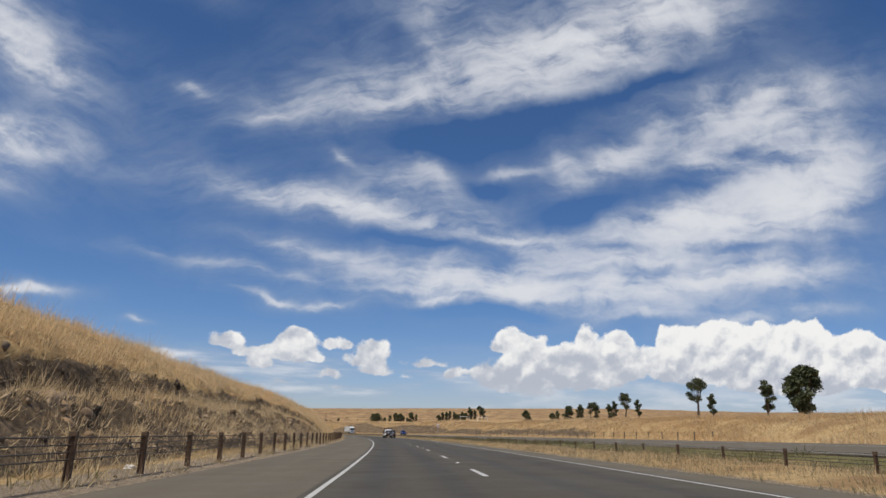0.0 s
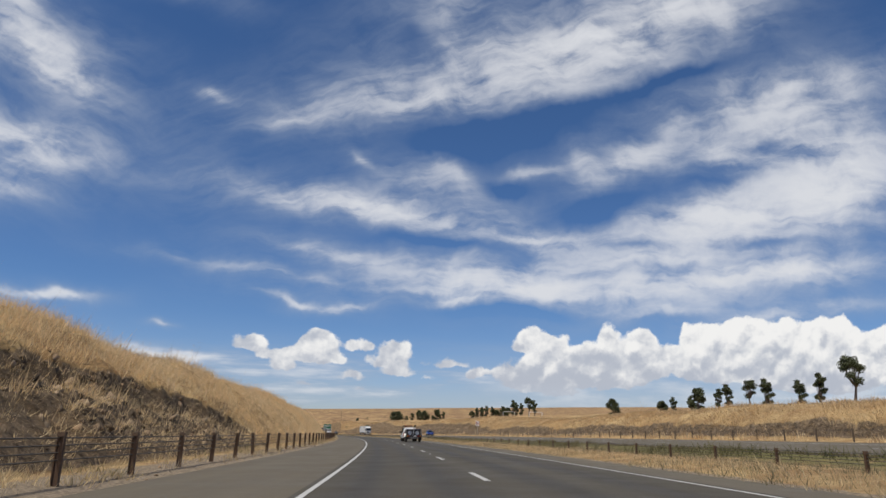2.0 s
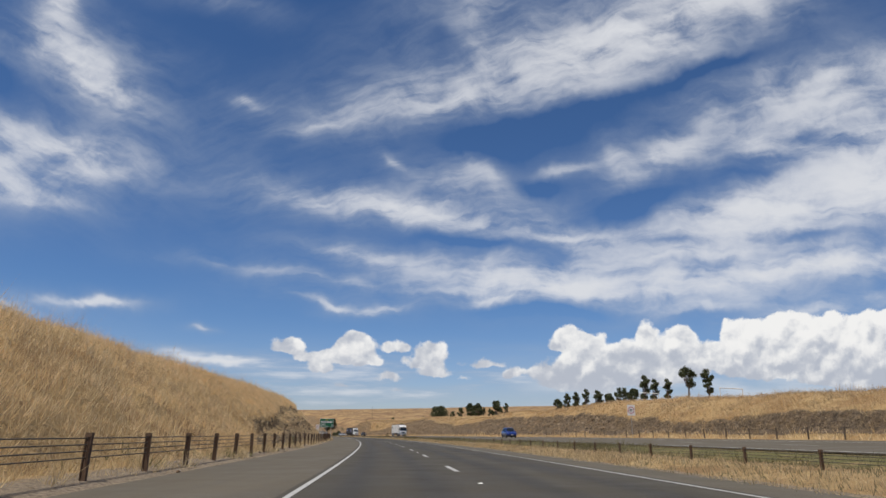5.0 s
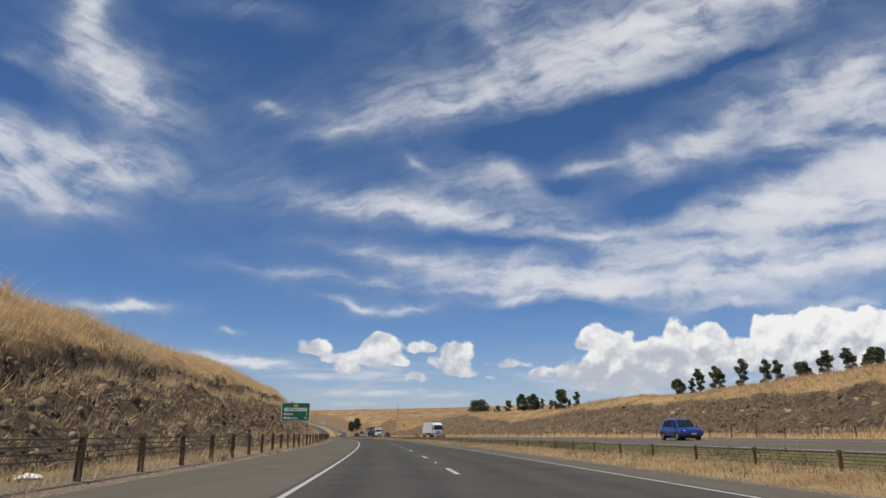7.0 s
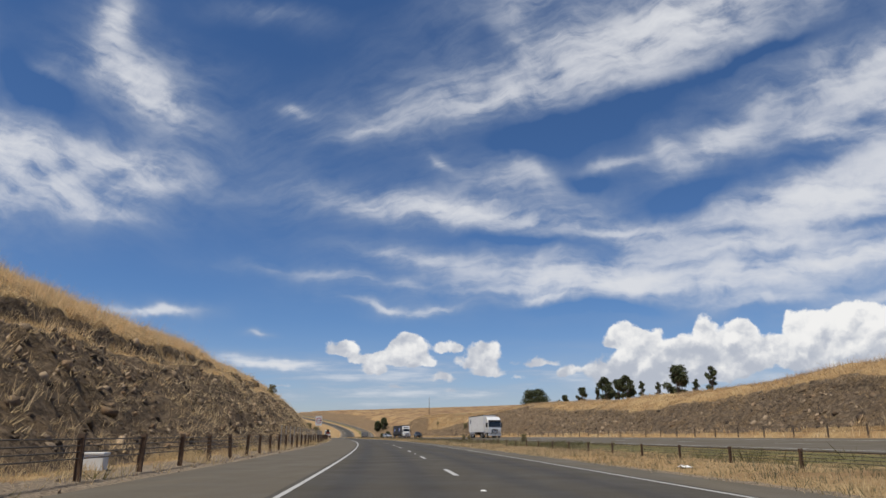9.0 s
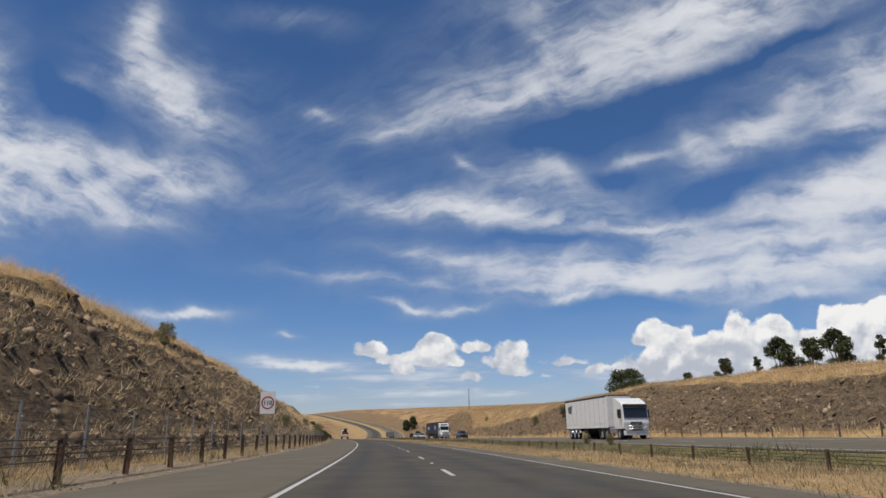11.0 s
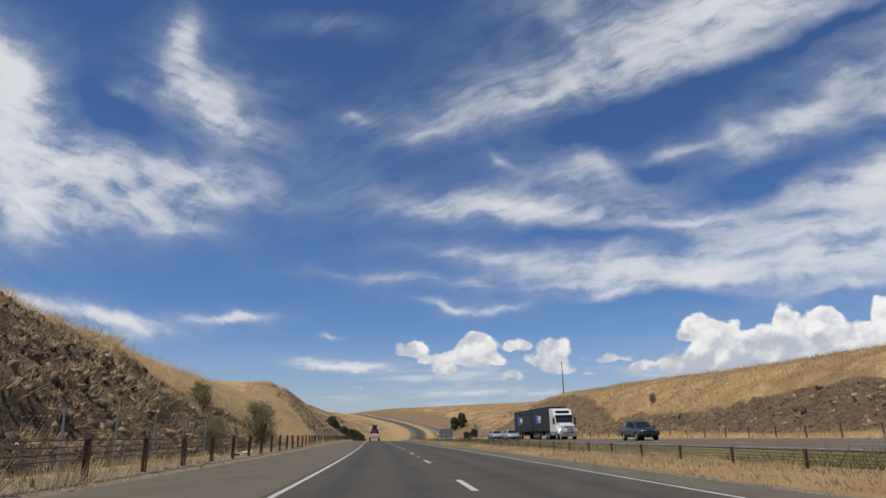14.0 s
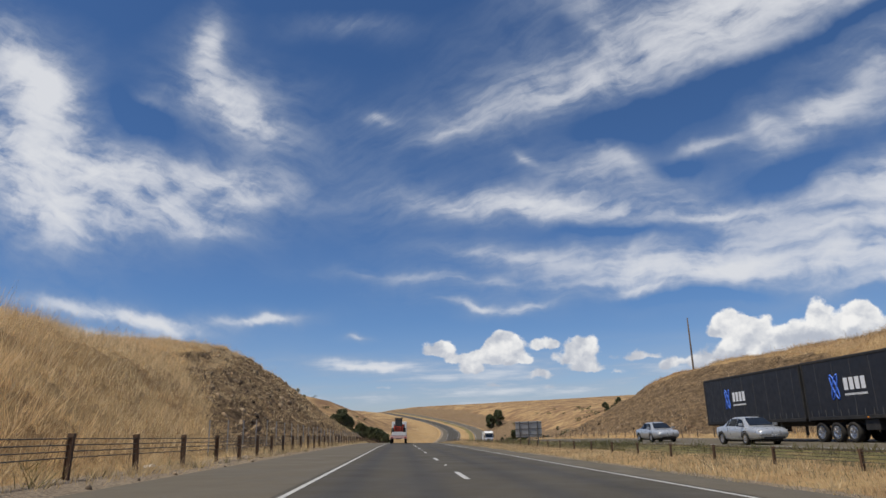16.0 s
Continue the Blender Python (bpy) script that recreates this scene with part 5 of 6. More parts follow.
        block("spare_jack", BLACK_MATT, ob, .55, .72, -.1, 1.3, 1.92, 2.0, .02)
        block("jack_head", BLACK_MATT, ob, .52, .75, -.12, .02, 1.92, 2.14, .03)
        snork = tube_path("snorkel", [(-.86, 4.0, 1.02), (-.84, 3.75, 1.35), (-.76, 3.42, 1.74), (-.76, 3.42, 1.95)], .045, BLACK_MATT, ob, 8)
        block("snorkel_head", BLACK_MATT, snork, -.83, -.69, 3.36, 3.52, 1.92, 2.06, .03)
        tube_path("aerial", [(-.5, 5.2, .95), (-.5, 5.15, 2.15)], .009, BLACK_MATT, ob, 5)
    else:
        block("tray_cover", BLACK_MATT, ob, -.80, .80, .12, 1.6, 1.12, 1.17, .02)
        tube_path("sports_bar", [(-.72, 1.45, 1.12), (-.6, 1.2, 1.6), (.6, 1.2, 1.6), (.72, 1.45, 1.12)], .035, BLACK_MATT, ob, 8)
    return ob


def rack_mesh():
    bm = bmesh.new()
    for x in (-.6, .6):
        box(bm, x - .02, x + .02, -.05, 2.75, 1.87, 1.905)
    for k in range(8):
        y = k * .38
        box(bm, -.68, .68, y - .02, y + .03, 1.895, 1.92)
    for x in (-.58, .58):
        for y in (.2, 1.3, 2.4):
            box(bm, x - .02, x + .02, y, y + .05, 1.72, 1.88)
    return bm


def camper():
    """Black off-road camper trailer, 4.6 m with its drawbar, rear board at y = 0, two spare wheels on the back."""
    ob = tagged(new("camper_trailer"), "black off-road camper trailer with two spare wheels behind", "trailer")
    body = prism("body", BLACK, ob, [(.42, .60), (3.0, .60), (3.0, 1.34), (2.35, 1.36), (.42, 1.50)], -.93, .93, .02, "black steel box body")
    for sg in (-1, 1):
        x = sg * .94
        for y0, y1, z0, z1 in ((.62, 1.02, .70, 1.34), (1.06, 1.9, 1.06, 1.32), (1.96, 2.5, .70, 1.26), (2.55, 2.95, .70, 1.26)):
            block("locker_door", BLACK, body, x - .012, x + .012, y0, y1, z0, z1, .01, "black locker door")
        for y in (.75, 1.2, 1.75, 2.4):
            block("hinge", GALV, body, x - .02, x + .02, y, y + .07, .66, .74, .006, "bright steel hinge")
        block("handle", GALV, body, x - .03, x + .03, .72, 1.0, 1.20, 1.24, .012, "chrome grab handle")
        for y, z in ((.80, 1.36), (1.35, 1.33), (1.05, 1.35)):
            block("latch", GALV, body, x - .03, x + .03, y, y + .035, z, z + .12, .008, "steel over-centre latch")
            block("latch_pull", RED_LENS, body, x - .034, x + .034, y, y + .03, z - .035, z, .006, "red latch pull")
        bm = bmesh.new()
        for k in range(10):
            y = .46 + k * .2
            z = 1.50 - (y - .42) * .072
            box(bm, x - .015, x + .015, y, y + .11, z, z + .05)
        part("rail_slots", bm, GALV, body)["kind"] = "stuff"
        prism("top_rail", BLACK_MATT, body, [(.40, 1.49), (2.36, 1.35), (2.36, 1.42), (.40, 1.58)], x - .03 * sg, x + .005 * sg, .004)
        block("corner_post", GALV, body, x - .02, x + .03, .40, .46, .60, 1.40, .01, "bare aluminium corner post")
        block("side_checker", CHECKER, body, x - .03, x + .02, .10, .42, .66, .98, .008, "checker plate corner")
        wheel(ob, sg * .86, 1.42, .39, .28, sg, 8, ALLOY)
        fl = prism("mudguard", GALV if sg < 0 else GALV, ob, [(.72, .62), (.98, 1.02), (1.86, 1.02), (2.12, .66), (2.04, .66), (1.82, .97), (1.02, .97), (.80, .62)], sg * .92, sg * 1.14, .01, "bright alloy mudguard")
        block("mud_flap", BLACK_MATT, ob, sg * .88 - .15, sg * .88 + .15, .70, .72, .22, .62, .006)
        bars("maker_name", GOLD, body, 2.60, 2.92, x, 1.04, 1.10, 9, "x")
        bars("maker_name", GREY_PLASTIC, body, 1.22, 1.62, x + sg * .012, 1.22, 1.28, 9, "x")
    front = prism("front_box", BLACK, ob, [(3.0, .60), (3.75, .60), (3.75, 1.18), (3.0, 1.30)], -.78, .78, .02, "black drawbar storage box")
    block("stone_guard", GREY_PLASTIC, front, -.80, .80, 3.76, 3.79, .50, 1.18, .01, "dark mesh stone guard")
    for sg in (-1, 1):
        tube_path("drawbar", [(sg * .55, 3.0, .52), (sg * .04, 5.0, .52)], .045, BLACK_MATT, ob, 8)
    block("coupling", BLACK_MATT, ob, -.06, .06, 4.9, 5.25, .47, .57, .02)
    lathe("gas_bottle", GALV, ob, [(.55, .001), (.55, .12), (.60, .15), (.88, .15), (.96, .10), (1.0, .05), (1.0, .001)], (-.42, 3.98, 0), 16, "white gas bottle", "z")
    block("chassis", BLACK_MATT, ob, -.55, .55, .2, 3.2, .46, .62, .02)
    block("axle", BLACK_MATT, ob, -.8, .8, 1.36, 1.48, .33, .45, .02)
    block("tent_cover", BLUE_TARP, body, -.90, .90, .44, 2.3, 1.44, 1.52, .03, "navy vinyl tent cover")
    tube_path("tent_bow", [(-.92, .44, 1.55), (.92, .44, 1.55)], .028, BLUE_TARP, body, 6)
    # back: bumper board, lamps, plate, spare wheels
    bump_b = block("rear_board", BLACK_MATT, ob, -1.02, 1.02, .0, .10, .60, .84, .02, "black steel rear bumper board")
    for sg in (-1, 1):
        block("indicator", AMBER_LENS, bump_b, sg * .80 - .075, sg * .80 + .075, -.02, .01, .67, .77, .012, "amber indicator lamp")
        block("brake_lamp", RED_LENS, bump_b, sg * .58 - .065, sg * .58 + .065, -.02, .01, .67, .77, .012, "red brake lamp")
    pl = block("number_plate", PLATE, bump_b, -.02, .33, -.03, -.015, .65, .79, .006)
    bars("plate_marks", INK, pl, .01, .30, -.036, .68, .76, 6)
    block("step", GALV, bump_b, -.55, .60, -.05, .08, .44, .52, .015, "bare metal rear step")
    block("tow_hook", BLACK_MATT, bump_b, -.72, -.66, -.08, .0, .46, .58, .012)
    for x in (-.48, .44):
        wheel(ob, x, (.24, 1.10), .40, .26, -1, 9, ALLOY, True)
    block("carrier_arm", GALV, ob, -.07, -.01, .14, .20, .84, 1.50, .012, "galvanised spare wheel carrier arm")
    block("carrier_latch", GALV, ob, -.12, .06, .10, .20, 1.05, 1.18, .02)
    tube_path("side_hoop", [(1.0, .1, .84), (1.02, .1, 1.46), (.98, .5, 1.52)], .025, BLACK_MATT, ob, 6)
    block("camera_mount", BLACK_MATT, ob, .02, .16, .16, .30, 1.50, 1.60, .02)
    tube_path("safety_chain", [(-.3, 3.9, .5), (-.2, 4.5, .38), (-.08, 5.0, .5)], .014, GALV, ob, 5)
    return ob


ute = dual_cab(WHITE, "white dual cab pickup with canopy, roof rack and snorkel", True)
trailer = camper()
park(trailer, 149.0, 4.2)
park(ute, 154.7, 4.2)


def car(paint, label, rows, glass, length, name="car", wheel_r=.33, wheels=(.78, 3.42), half=.88, spokes=7):
    ob = tagged(new(name), label, "car")
    sh = Shell(rows)
    sh.body(paint, ob)
    for a in glass["side"]:
        sh.side_glass(ob, *a)
    sh.end_glass(ob, *glass["front"], "windscreen")
    sh.end_glass(ob, *glass["back"], "rear_window", -1)
    for sg in (-1, 1):
        for y in wheels:
            wheel(ob, sg * (half - .065), y, wheel_r, .22, sg, spokes)
            arch("wheel_arch", BLACK_MATT, ob, sg * (half + .045), y, wheel_r, sg * .08, .045)
        block("mirror", paint, ob, sg * (half - .02), sg * (half + .18), length * .66, length * .66 + .10, .98, 1.12, .03)
        block("headlight", CLEAR_LENS, ob, sg * .60 - .17, sg * .60 + .17, length - .26, length - .08, .62, .76, .03)
        block("tail_light", RED_LENS, ob, sg * .66 - .12, sg * .66 + .12, .01, .1, .74, .92, .02)
        for y in glass["gaps"]:
            block("door_gap", BLACK_MATT, ob, sg * (half + .004) - .006, sg * (half + .004) + .006, y, y + .012, .38, .9, 0)
        for y in glass["pulls"]:
            block("door_handle", paint, ob, sg * half - .02, sg * (half + .02) + .01, y, y + .17, .80, .83, .008)
    block("grille", BLACK_MATT, ob, -.42, .42, length - .10, length - .005, .50, .66, .02)
    block("lower_intake", BLACK_MATT, ob, -.55, .55, length - .12, length - .01, .30, .42, .02)
    pl = block("number_plate", PLATE, ob, -.18, .18, length - .012, length + .004, .44, .53, .004)
    bars("plate_marks", INK, pl, -.15, .15, length + .006, .46, .51, 6)
    block("underbody", BLACK_MATT, ob, -.6, .6, .3, length - .3, .16, .3, .03)
    return ob


SUV = [(0, .40, .86, .80, .95, .66), (.12, .34, .92, .87, 1.05, .72), (.42, .30, .95, .89, 1.58, .62), (.9, .28, .95, .90, 1.66, .60), (2.2, .26, .93, .90, 1.66, .60), (2.7, .26, .92, .90, 1.56, .60), (3.35, .27, .92, .90, 1.00, .74), (4.1, .30, .86, .86, .92, .70), (4.4, .36, .74, .78, .80, .60), (4.47, .42, .66, .70, .72, .54)]
SUV_GLASS = {"side": [(.62, 1.32, .15, .02), (1.38, 2.18, .02, .02), (2.24, 3.15, .02, .45)], "front": (3.30, 2.72, .9, .88), "back": (.13, .40, .86, .86), "gaps": (1.35, 2.2, 3.05), "pulls": (1.45, 2.3)}
SEDAN = [(0, .42, .88, .80, .95, .66), (.15, .34, .93, .87, .99, .74), (.75, .30, .94, .89, 1.04, .72), (1.35, .26, .93, .90, 1.40, .58), (1.7, .25, .92, .90, 1.46, .57), (2.5, .25, .90, .90, 1.46, .57), (2.85, .25, .90, .90, 1.38, .58), (3.6, .26, .90, .90, .96, .74), (4.4, .30, .82, .86, .88, .70), (4.7, .36, .70, .78, .76, .60), (4.78, .42, .62, .68, .68, .52)]
SEDAN_GLASS = {"side": [(1.22, 1.52, .22, .02), (1.56, 2.35, .05, .02), (2.41, 3.35, .02, .5)], "front": (3.55, 2.88, .9, .88), "back": (.78, 1.33, .86, .88), "gaps": (1.54, 2.38, 3.2), "pulls": (1.65, 2.5)}
park(car(BLUE_PAINT, "bright blue hatchback SUV on the opposite carriageway", SUV, SUV_GLASS, 4.47), 274, 24.0, True)
park(car(SILVER, "silver sedan on the opposite carriageway beside a truck", SEDAN, SEDAN_GLASS, 4.78), 538.5, 19.4, True)
park(car(SILVER, "silver sedan driving on the opposite carriageway", SEDAN, SEDAN_GLASS, 4.78), 554, 20.0, True)
park(dual_cab(SLATE, "dark grey dual cab pickup on the opposite carriageway", False), 500.5, 23.5, True)


def axle_row(ob, ys, half, r=.5, guard=None):
    for y in ys:
        for sg in (-1, 1):
            wheel(ob, sg * (half - .17), y, r, .32, sg, 8, ALLOY)
            if guard:
                arch("mudguard", guard, ob, sg * (half + .01), y, r, sg * .3, .05, 15, 165)


def tractor(label, bonnet):
    """Prime mover, nose at the greatest y; rear of its frame at y = 0."""
    ob = tagged(new("prime_mover"), label, "truck")
    L = 7.2 if bonnet else 6.6
    block("chassis", BLACK_MATT, ob, -.45, .45, 0, L - .4, .62, .92, .03)
    axle_row(ob, (.75, 2.05), 1.24)
    axle_row(ob, (L - 1.25,), 1.24)
    if bonnet:
        prism("cab", WHITE, ob, [(2.75, .95), (5.55, .95), (5.55, 2.05), (5.25, 2.95), (4.9, 3.1), (4.6, 3.75), (3.3, 3.95), (2.75, 3.95)], -1.22, 1.22, .06, "white sleeper cab with a high roof")
        prism("bonnet", WHITE, ob, [(5.5, .85), (7.0, .85), (7.1, 1.75), (5.5, 2.1)], -.85, .85, .06)
        for sg in (-1, 1):
            prism("guard", WHITE, ob, [(5.35, .75), (5.5, 1.3), (6.6, 1.32), (6.95, .95), (6.95, .7)], sg * .75, sg * 1.22, .04)
    else:
        prism("cab", WHITE, ob, [(4.2, .95), (6.5, .95), (6.6, 1.5), (6.45, 2.95), (6.1, 3.35), (4.9, 3.8), (4.2, 3.8)], -1.22, 1.22, .06, "white cab-over cab with a roof fairing")
    fx = L - (1.62 if bonnet else .02)
    if bonnet:
        prism("windscreen", GLASS, ob, [(5.60, 2.12), (5.32, 2.92), (5.30, 2.90), (5.58, 2.10)], -1.08, 1.08, 0)
        prism("roof_window", GLASS, ob, [(4.84, 3.28), (4.70, 3.62), (4.66, 3.60), (4.80, 3.26)], -.9, .9, 0)
        block("sun_visor", BLACK_MATT, ob, -1.15, 1.15, 5.25, 5.45, 2.92, 3.06, .02)
    else:
        prism("windscreen", GLASS, ob, [(6.62, 1.95), (6.49, 2.85), (6.46, 2.85), (6.58, 1.95)], -1.12, 1.12, 0)
        block("sun_visor", BLACK_MATT, ob, -1.15, 1.15, 6.4, 6.62, 2.88, 3.18, .03)
    for sg in (-1, 1):
        y0 = 4.55 if bonnet else 5.15
        block("side_window", GLASS, ob, sg * 1.225 - .012, sg * 1.225 + .012, y0, y0 + (.72 if bonnet else 1.0), 2.05, 2.75, .01)
        block("mirror", BLACK_MATT, ob, sg * 1.28, sg * 1.52, y0 + .85, y0 + 1.0, 1.9, 2.7, .03)
        tube_path("mirror_arm", [(sg * 1.2, y0 + .8, 2.6), (sg * 1.4, y0 + .92, 2.6)], .02, BLACK_MATT, ob, 6)
        block("fuel_tank", ALLOY, ob, sg * .78, sg * 1.2, 2.8, 4.6, .55, 1.1, .12, "polished fuel tank")
        block("headlight", CLEAR_LENS, ob, sg * .85 - .2, sg * .85 + .2, L - .35, L - .02, .85, 1.15, .04)
        block("step", ALLOY, ob, sg * 1.0, sg * 1.24, y0 + .1, y0 + .6, .5, .58, .02)
    g = block("grille", ALLOY if bonnet else BLACK_MATT, ob, -.55, .55, L - .12, L + .02, .95, 1.70 if bonnet else 1.6, .03, "chromed radiator grille" if bonnet else "dark radiator grille")
    for k in range(6):
        block("grille_slat", ALLOY, g, -.52, .52, L + .02, L + .04, 1.0 + k * .11, 1.04 + k * .11, .005)
    block("bumper", WHITE if not bonnet else ALLOY, ob, -1.2, 1.2, L - .25, L + .1, .38, .80, .06)
    for z in (.95, 1.2):
        tube_path("bull_bar_tube", [(-1.0, L + .1, z - .3), (-.95, L + .18, z), (.95, L + .18, z), (1.0, L + .1, z - .3)], .035, ALLOY, ob, 8)
    block("turntable", BLACK_MATT, ob, -.5, .5, .9, 2.0, .92, 1.12, .03)
    pl = block("number_plate", PLATE, ob, -.2, .2, L + .105, L + .115, .52, .64, .004)
    bars("plate_marks", INK, pl, -.16, .16, L + .12, .55, .61, 6)
    return ob


def box_trailer(label, length, skin, roof_mat, rail, axles, guards, logo):
    """Curtain-sided trailer, rear doors at y = 0."""
    ob = tagged(new("curtain_trailer"), label, "trailer")
    body = block("curtain", skin, ob, -1.22, 1.22, .08, length - .1, 1.28, 4.12, .03, "taut side curtain")
    block("roof", roof_mat, body, -1.245, 1.245, 0, length, 4.08, 4.24, .04)
    block("rear_frame", roof_mat, body, -1.245, 1.245, -.02, .10, 1.05, 4.2, .03)
    block("bulkhead", rail, body, -1.245, 1.245, length - .12, length, 1.2, 4.2, .03)
    block("side_rail", rail, body, -1.25, 1.25, .05, length - .05, 1.12, 1.30, .02)
    for sg in (-1, 1):
        bm = bmesh.new()
        y = .35
        while y < length - .3:
            box(bm, sg * 1.235 - .008, sg * 1.235 + .008, y, y + .04, 1.2, 1.62)
            y += .62
        part("curtain_straps", bm, GREY_PLASTIC if skin is NAVY else GALV, body)["kind"] = "stuff"
        bm = bmesh.new()
        y = 1.2
        while y < length - .5:
            box(bm, sg * 1.222 - .006, sg * 1.222 + .006, y, y + .018, 1.45, 4.1)
            y += 1.45
        part("curtain_seams", bm, GREY_PLASTIC, body)["kind"] = "stuff"
        block("marker_lamp", AMBER_LENS, body, sg * 1.25 - .01, sg * 1.25 + .01, length * .5, length * .5 + .1, 1.16, 1.22, .005)
        block("landing_leg", GREY_PLASTIC, ob, sg * .75 - .07, sg * .75 + .07, length * .72, length * .72 + .14, .32, 1.1, .02)
        block("tail_light", RED_LENS, body, sg * 1.0 - .15, sg * 1.0 + .15, -.04, -.01, 1.06, 1.18, .02)
    block("chassis", BLACK_MATT, ob, -.5, .5, .2, length - .4, .85, 1.15, .03)
    block("tool_box", BLACK_MATT, ob, -1.15, 1.15, length * .46, length * .46 + 1.0, .58, 1.1, .04)
    axle_row(ob, axles, 1.22, .5, guards)
    logo(body, length)
    return ob


def grey_mark(body, length):
    for sg in (-1, 1):
        x = sg * 1.228
        prism("painted_mark", LOGO_GREY, body, [(1.0, 3.5), (1.5, 3.7), (1.9, 3.55), (2.6, 3.75), (2.55, 3.45), (2.2, 3.4), (2.15, 2.8), (1.8, 2.65), (1.65, 3.0), (1.2, 2.95)] if sg < 0 else [(1.0, 3.5), (2.6, 3.7), (2.2, 2.7), (1.2, 2.9)], x - .004, x + .004, 0)


def blue_mark(body, length):
    for sg in (-1, 1):
        x = sg * 1.23
        y0 = length * .28
        for k, lean in ((0, .28), (1, -.28)):
            tube_path("emblem_loop", [(x, y0 + lean * math.sin(t) * .9 + .35 * math.cos(t) * .5, 2.75 + .62 * math.sin(t)) for t in [2 * math.pi * i / 20 for i in range(21)]], .05, LOGO_BLUE, body, 4)
        bars("company_name", LOGO_WHITE, body, (y0 + .75) if sg > 0 else (y0 + .75), y0 + 2.5, x, 2.55, 3.15, 4, "x", .3)
        bars("web_line", LOGO_GREY if False else LOGO_WHITE, body, y0 + .75, y0 + 2.45, x, 2.28, 2.38, 14, "x", .35)


def rig(s_front, u, trailers, cab):
    """String vehicles behind each other, facing the camera; s_front: the nose of the cab."""
    s = s_front
    cab_len, t0 = cab[1], None
    park(cab[0], s + cab_len, u, True)
    at = s + cab_len - 2.6
    for tr, length in trailers:
        park(tr, at + length, u, True)
        at += length + 0.25


rig(404.5, 23.8, [(box_trailer("white curtain-sided semi-trailer with a dark painted mark", 13.7, CREAM, BLACK_MATT, CREAM, (1.6, 2.95, 4.3), ALLOY, grey_mark), 13.7)], (tractor("white cab-over prime mover with a dark visor", False), 6.6))
rig(521.5, 23.8, [(box_trailer("black curtain-sided lead trailer with a blue and white mark", 9.6, NAVY, BLACK_MATT, BLACK_MATT, (.9, 2.2, 3.5), None, blue_mark), 9.6),
                  (box_trailer("black curtain-sided rear trailer with a blue and white mark", 12.2, NAVY, BLACK_MATT, BLACK_MATT, (1.6, 2.95, 4.3), None, blue_mark), 12.2)], (tractor("white bonneted prime mover with a chromed grille", True), 7.2))


def low_loader():
    """Flat-topped trailer with a red telescopic loader on it, hauled by a white truck."""
    ob = tagged(new("flatbed_truck"), "white truck with a flatbed trailer seen from behind", "truck")
    block("deck", GREY_PLASTIC, ob, -1.25, 1.25, 0, 11.5, .95, 1.15, .03)
    block("marker_board", PINK_BOARD, ob, -1.22, 1.22, -.03, .02, .72, 1.12, .01, "pale red and white marker board")
    for sg in (-1, 1):
        block("tail_light", RED_LENS, ob, sg * 1.0 - .14, sg * 1.0 + .14, -.06, -.03, .78, .90, .02)
        block("ramp", CREAM, ob, sg * .72 - .3, sg * .72 + .3, .05, .2, 1.15, 1.62, .03)
    block("cab", WHITE, ob, -1.22, 1.22, 12.4, 14.6, .9, 3.35, .1, "white cab")
    block("cab_window", GLASS, ob, -.9, .9, 12.385, 12.41, 2.2, 2.9, .01)
    block("chassis", BLACK_MATT, ob, -.45, .45, .5, 16.0, .62, .95, .03)
    axle_row(ob, (1.2, 2.5, 3.8, 11.8, 13.0, 15.4), 1.24)
    return ob


def loader():
    ob = tagged(new("telehandler"), "red telescopic loader with a black cage carried on a flatbed", "loader")
    block("body", RED_PAINT, ob, -.75, .75, .4, 3.6, .55, 1.25, .08)
    for sg in (-1, 1):
        for y in (.8, 3.1):
            wheel(ob, sg * .85, y, .55, .42, sg, 8, RED_PAINT)
        for y in (1.1, 2.3):
            block("cab_post", BLACK_MATT, ob, sg * .5 - .04, sg * .5 + .04, y, y + .08, 1.2, 2.5, .01)
        block("fork", BLACK_MATT, ob, sg * .35 - .06, sg * .35 + .06, -.4, .5, 1.0, 1.08, .01)
        block("mast_rail", BLACK_MATT, ob, sg * .42 - .06, sg * .42 + .06, .12, .26, .6, 2.6, .02)
    block("cab_roof", BLACK_MATT, ob, -.62, .62, 1.0, 2.5, 2.45, 2.56, .04)
    block("cab_glass", GLASS, ob, -.52, .52, 1.15, 2.3, 1.3, 2.4, .03)
    block("counterweight", RED_PAINT, ob, -.7, .7, 3.3, 3.9, .6, 1.5, .12)
    block("boom", RED_PAINT, ob, .55, .80, .2, 3.6, 1.35, 1.62, .04)
    return ob


hauler = low_loader()
park(hauler, 601.0, -.1)
machine = loader()
park(machine, 602.2, -.1, False, 1.15)

# ================= signs, poles and small things =================
SIGN_GREEN = plain("sign_green", (0.012, 0.115, 0.055), 0.4, 0, 0.05, 4.0)
SIGN_WHITE = plain("sign_white", (0.74, 0.73, 0.70), 0.4, 0, 0.04, 4.0)
SIGN_YELLOW = plain("sign_yellow", (0.70, 0.52, 0.03), 0.4)
SIGN_RED = plain("sign_red", (0.42, 0.02, 0.02), 0.4)
SIGN_BLACK = plain("sign_black", (0.012, 0.012, 0.012), 0.5)


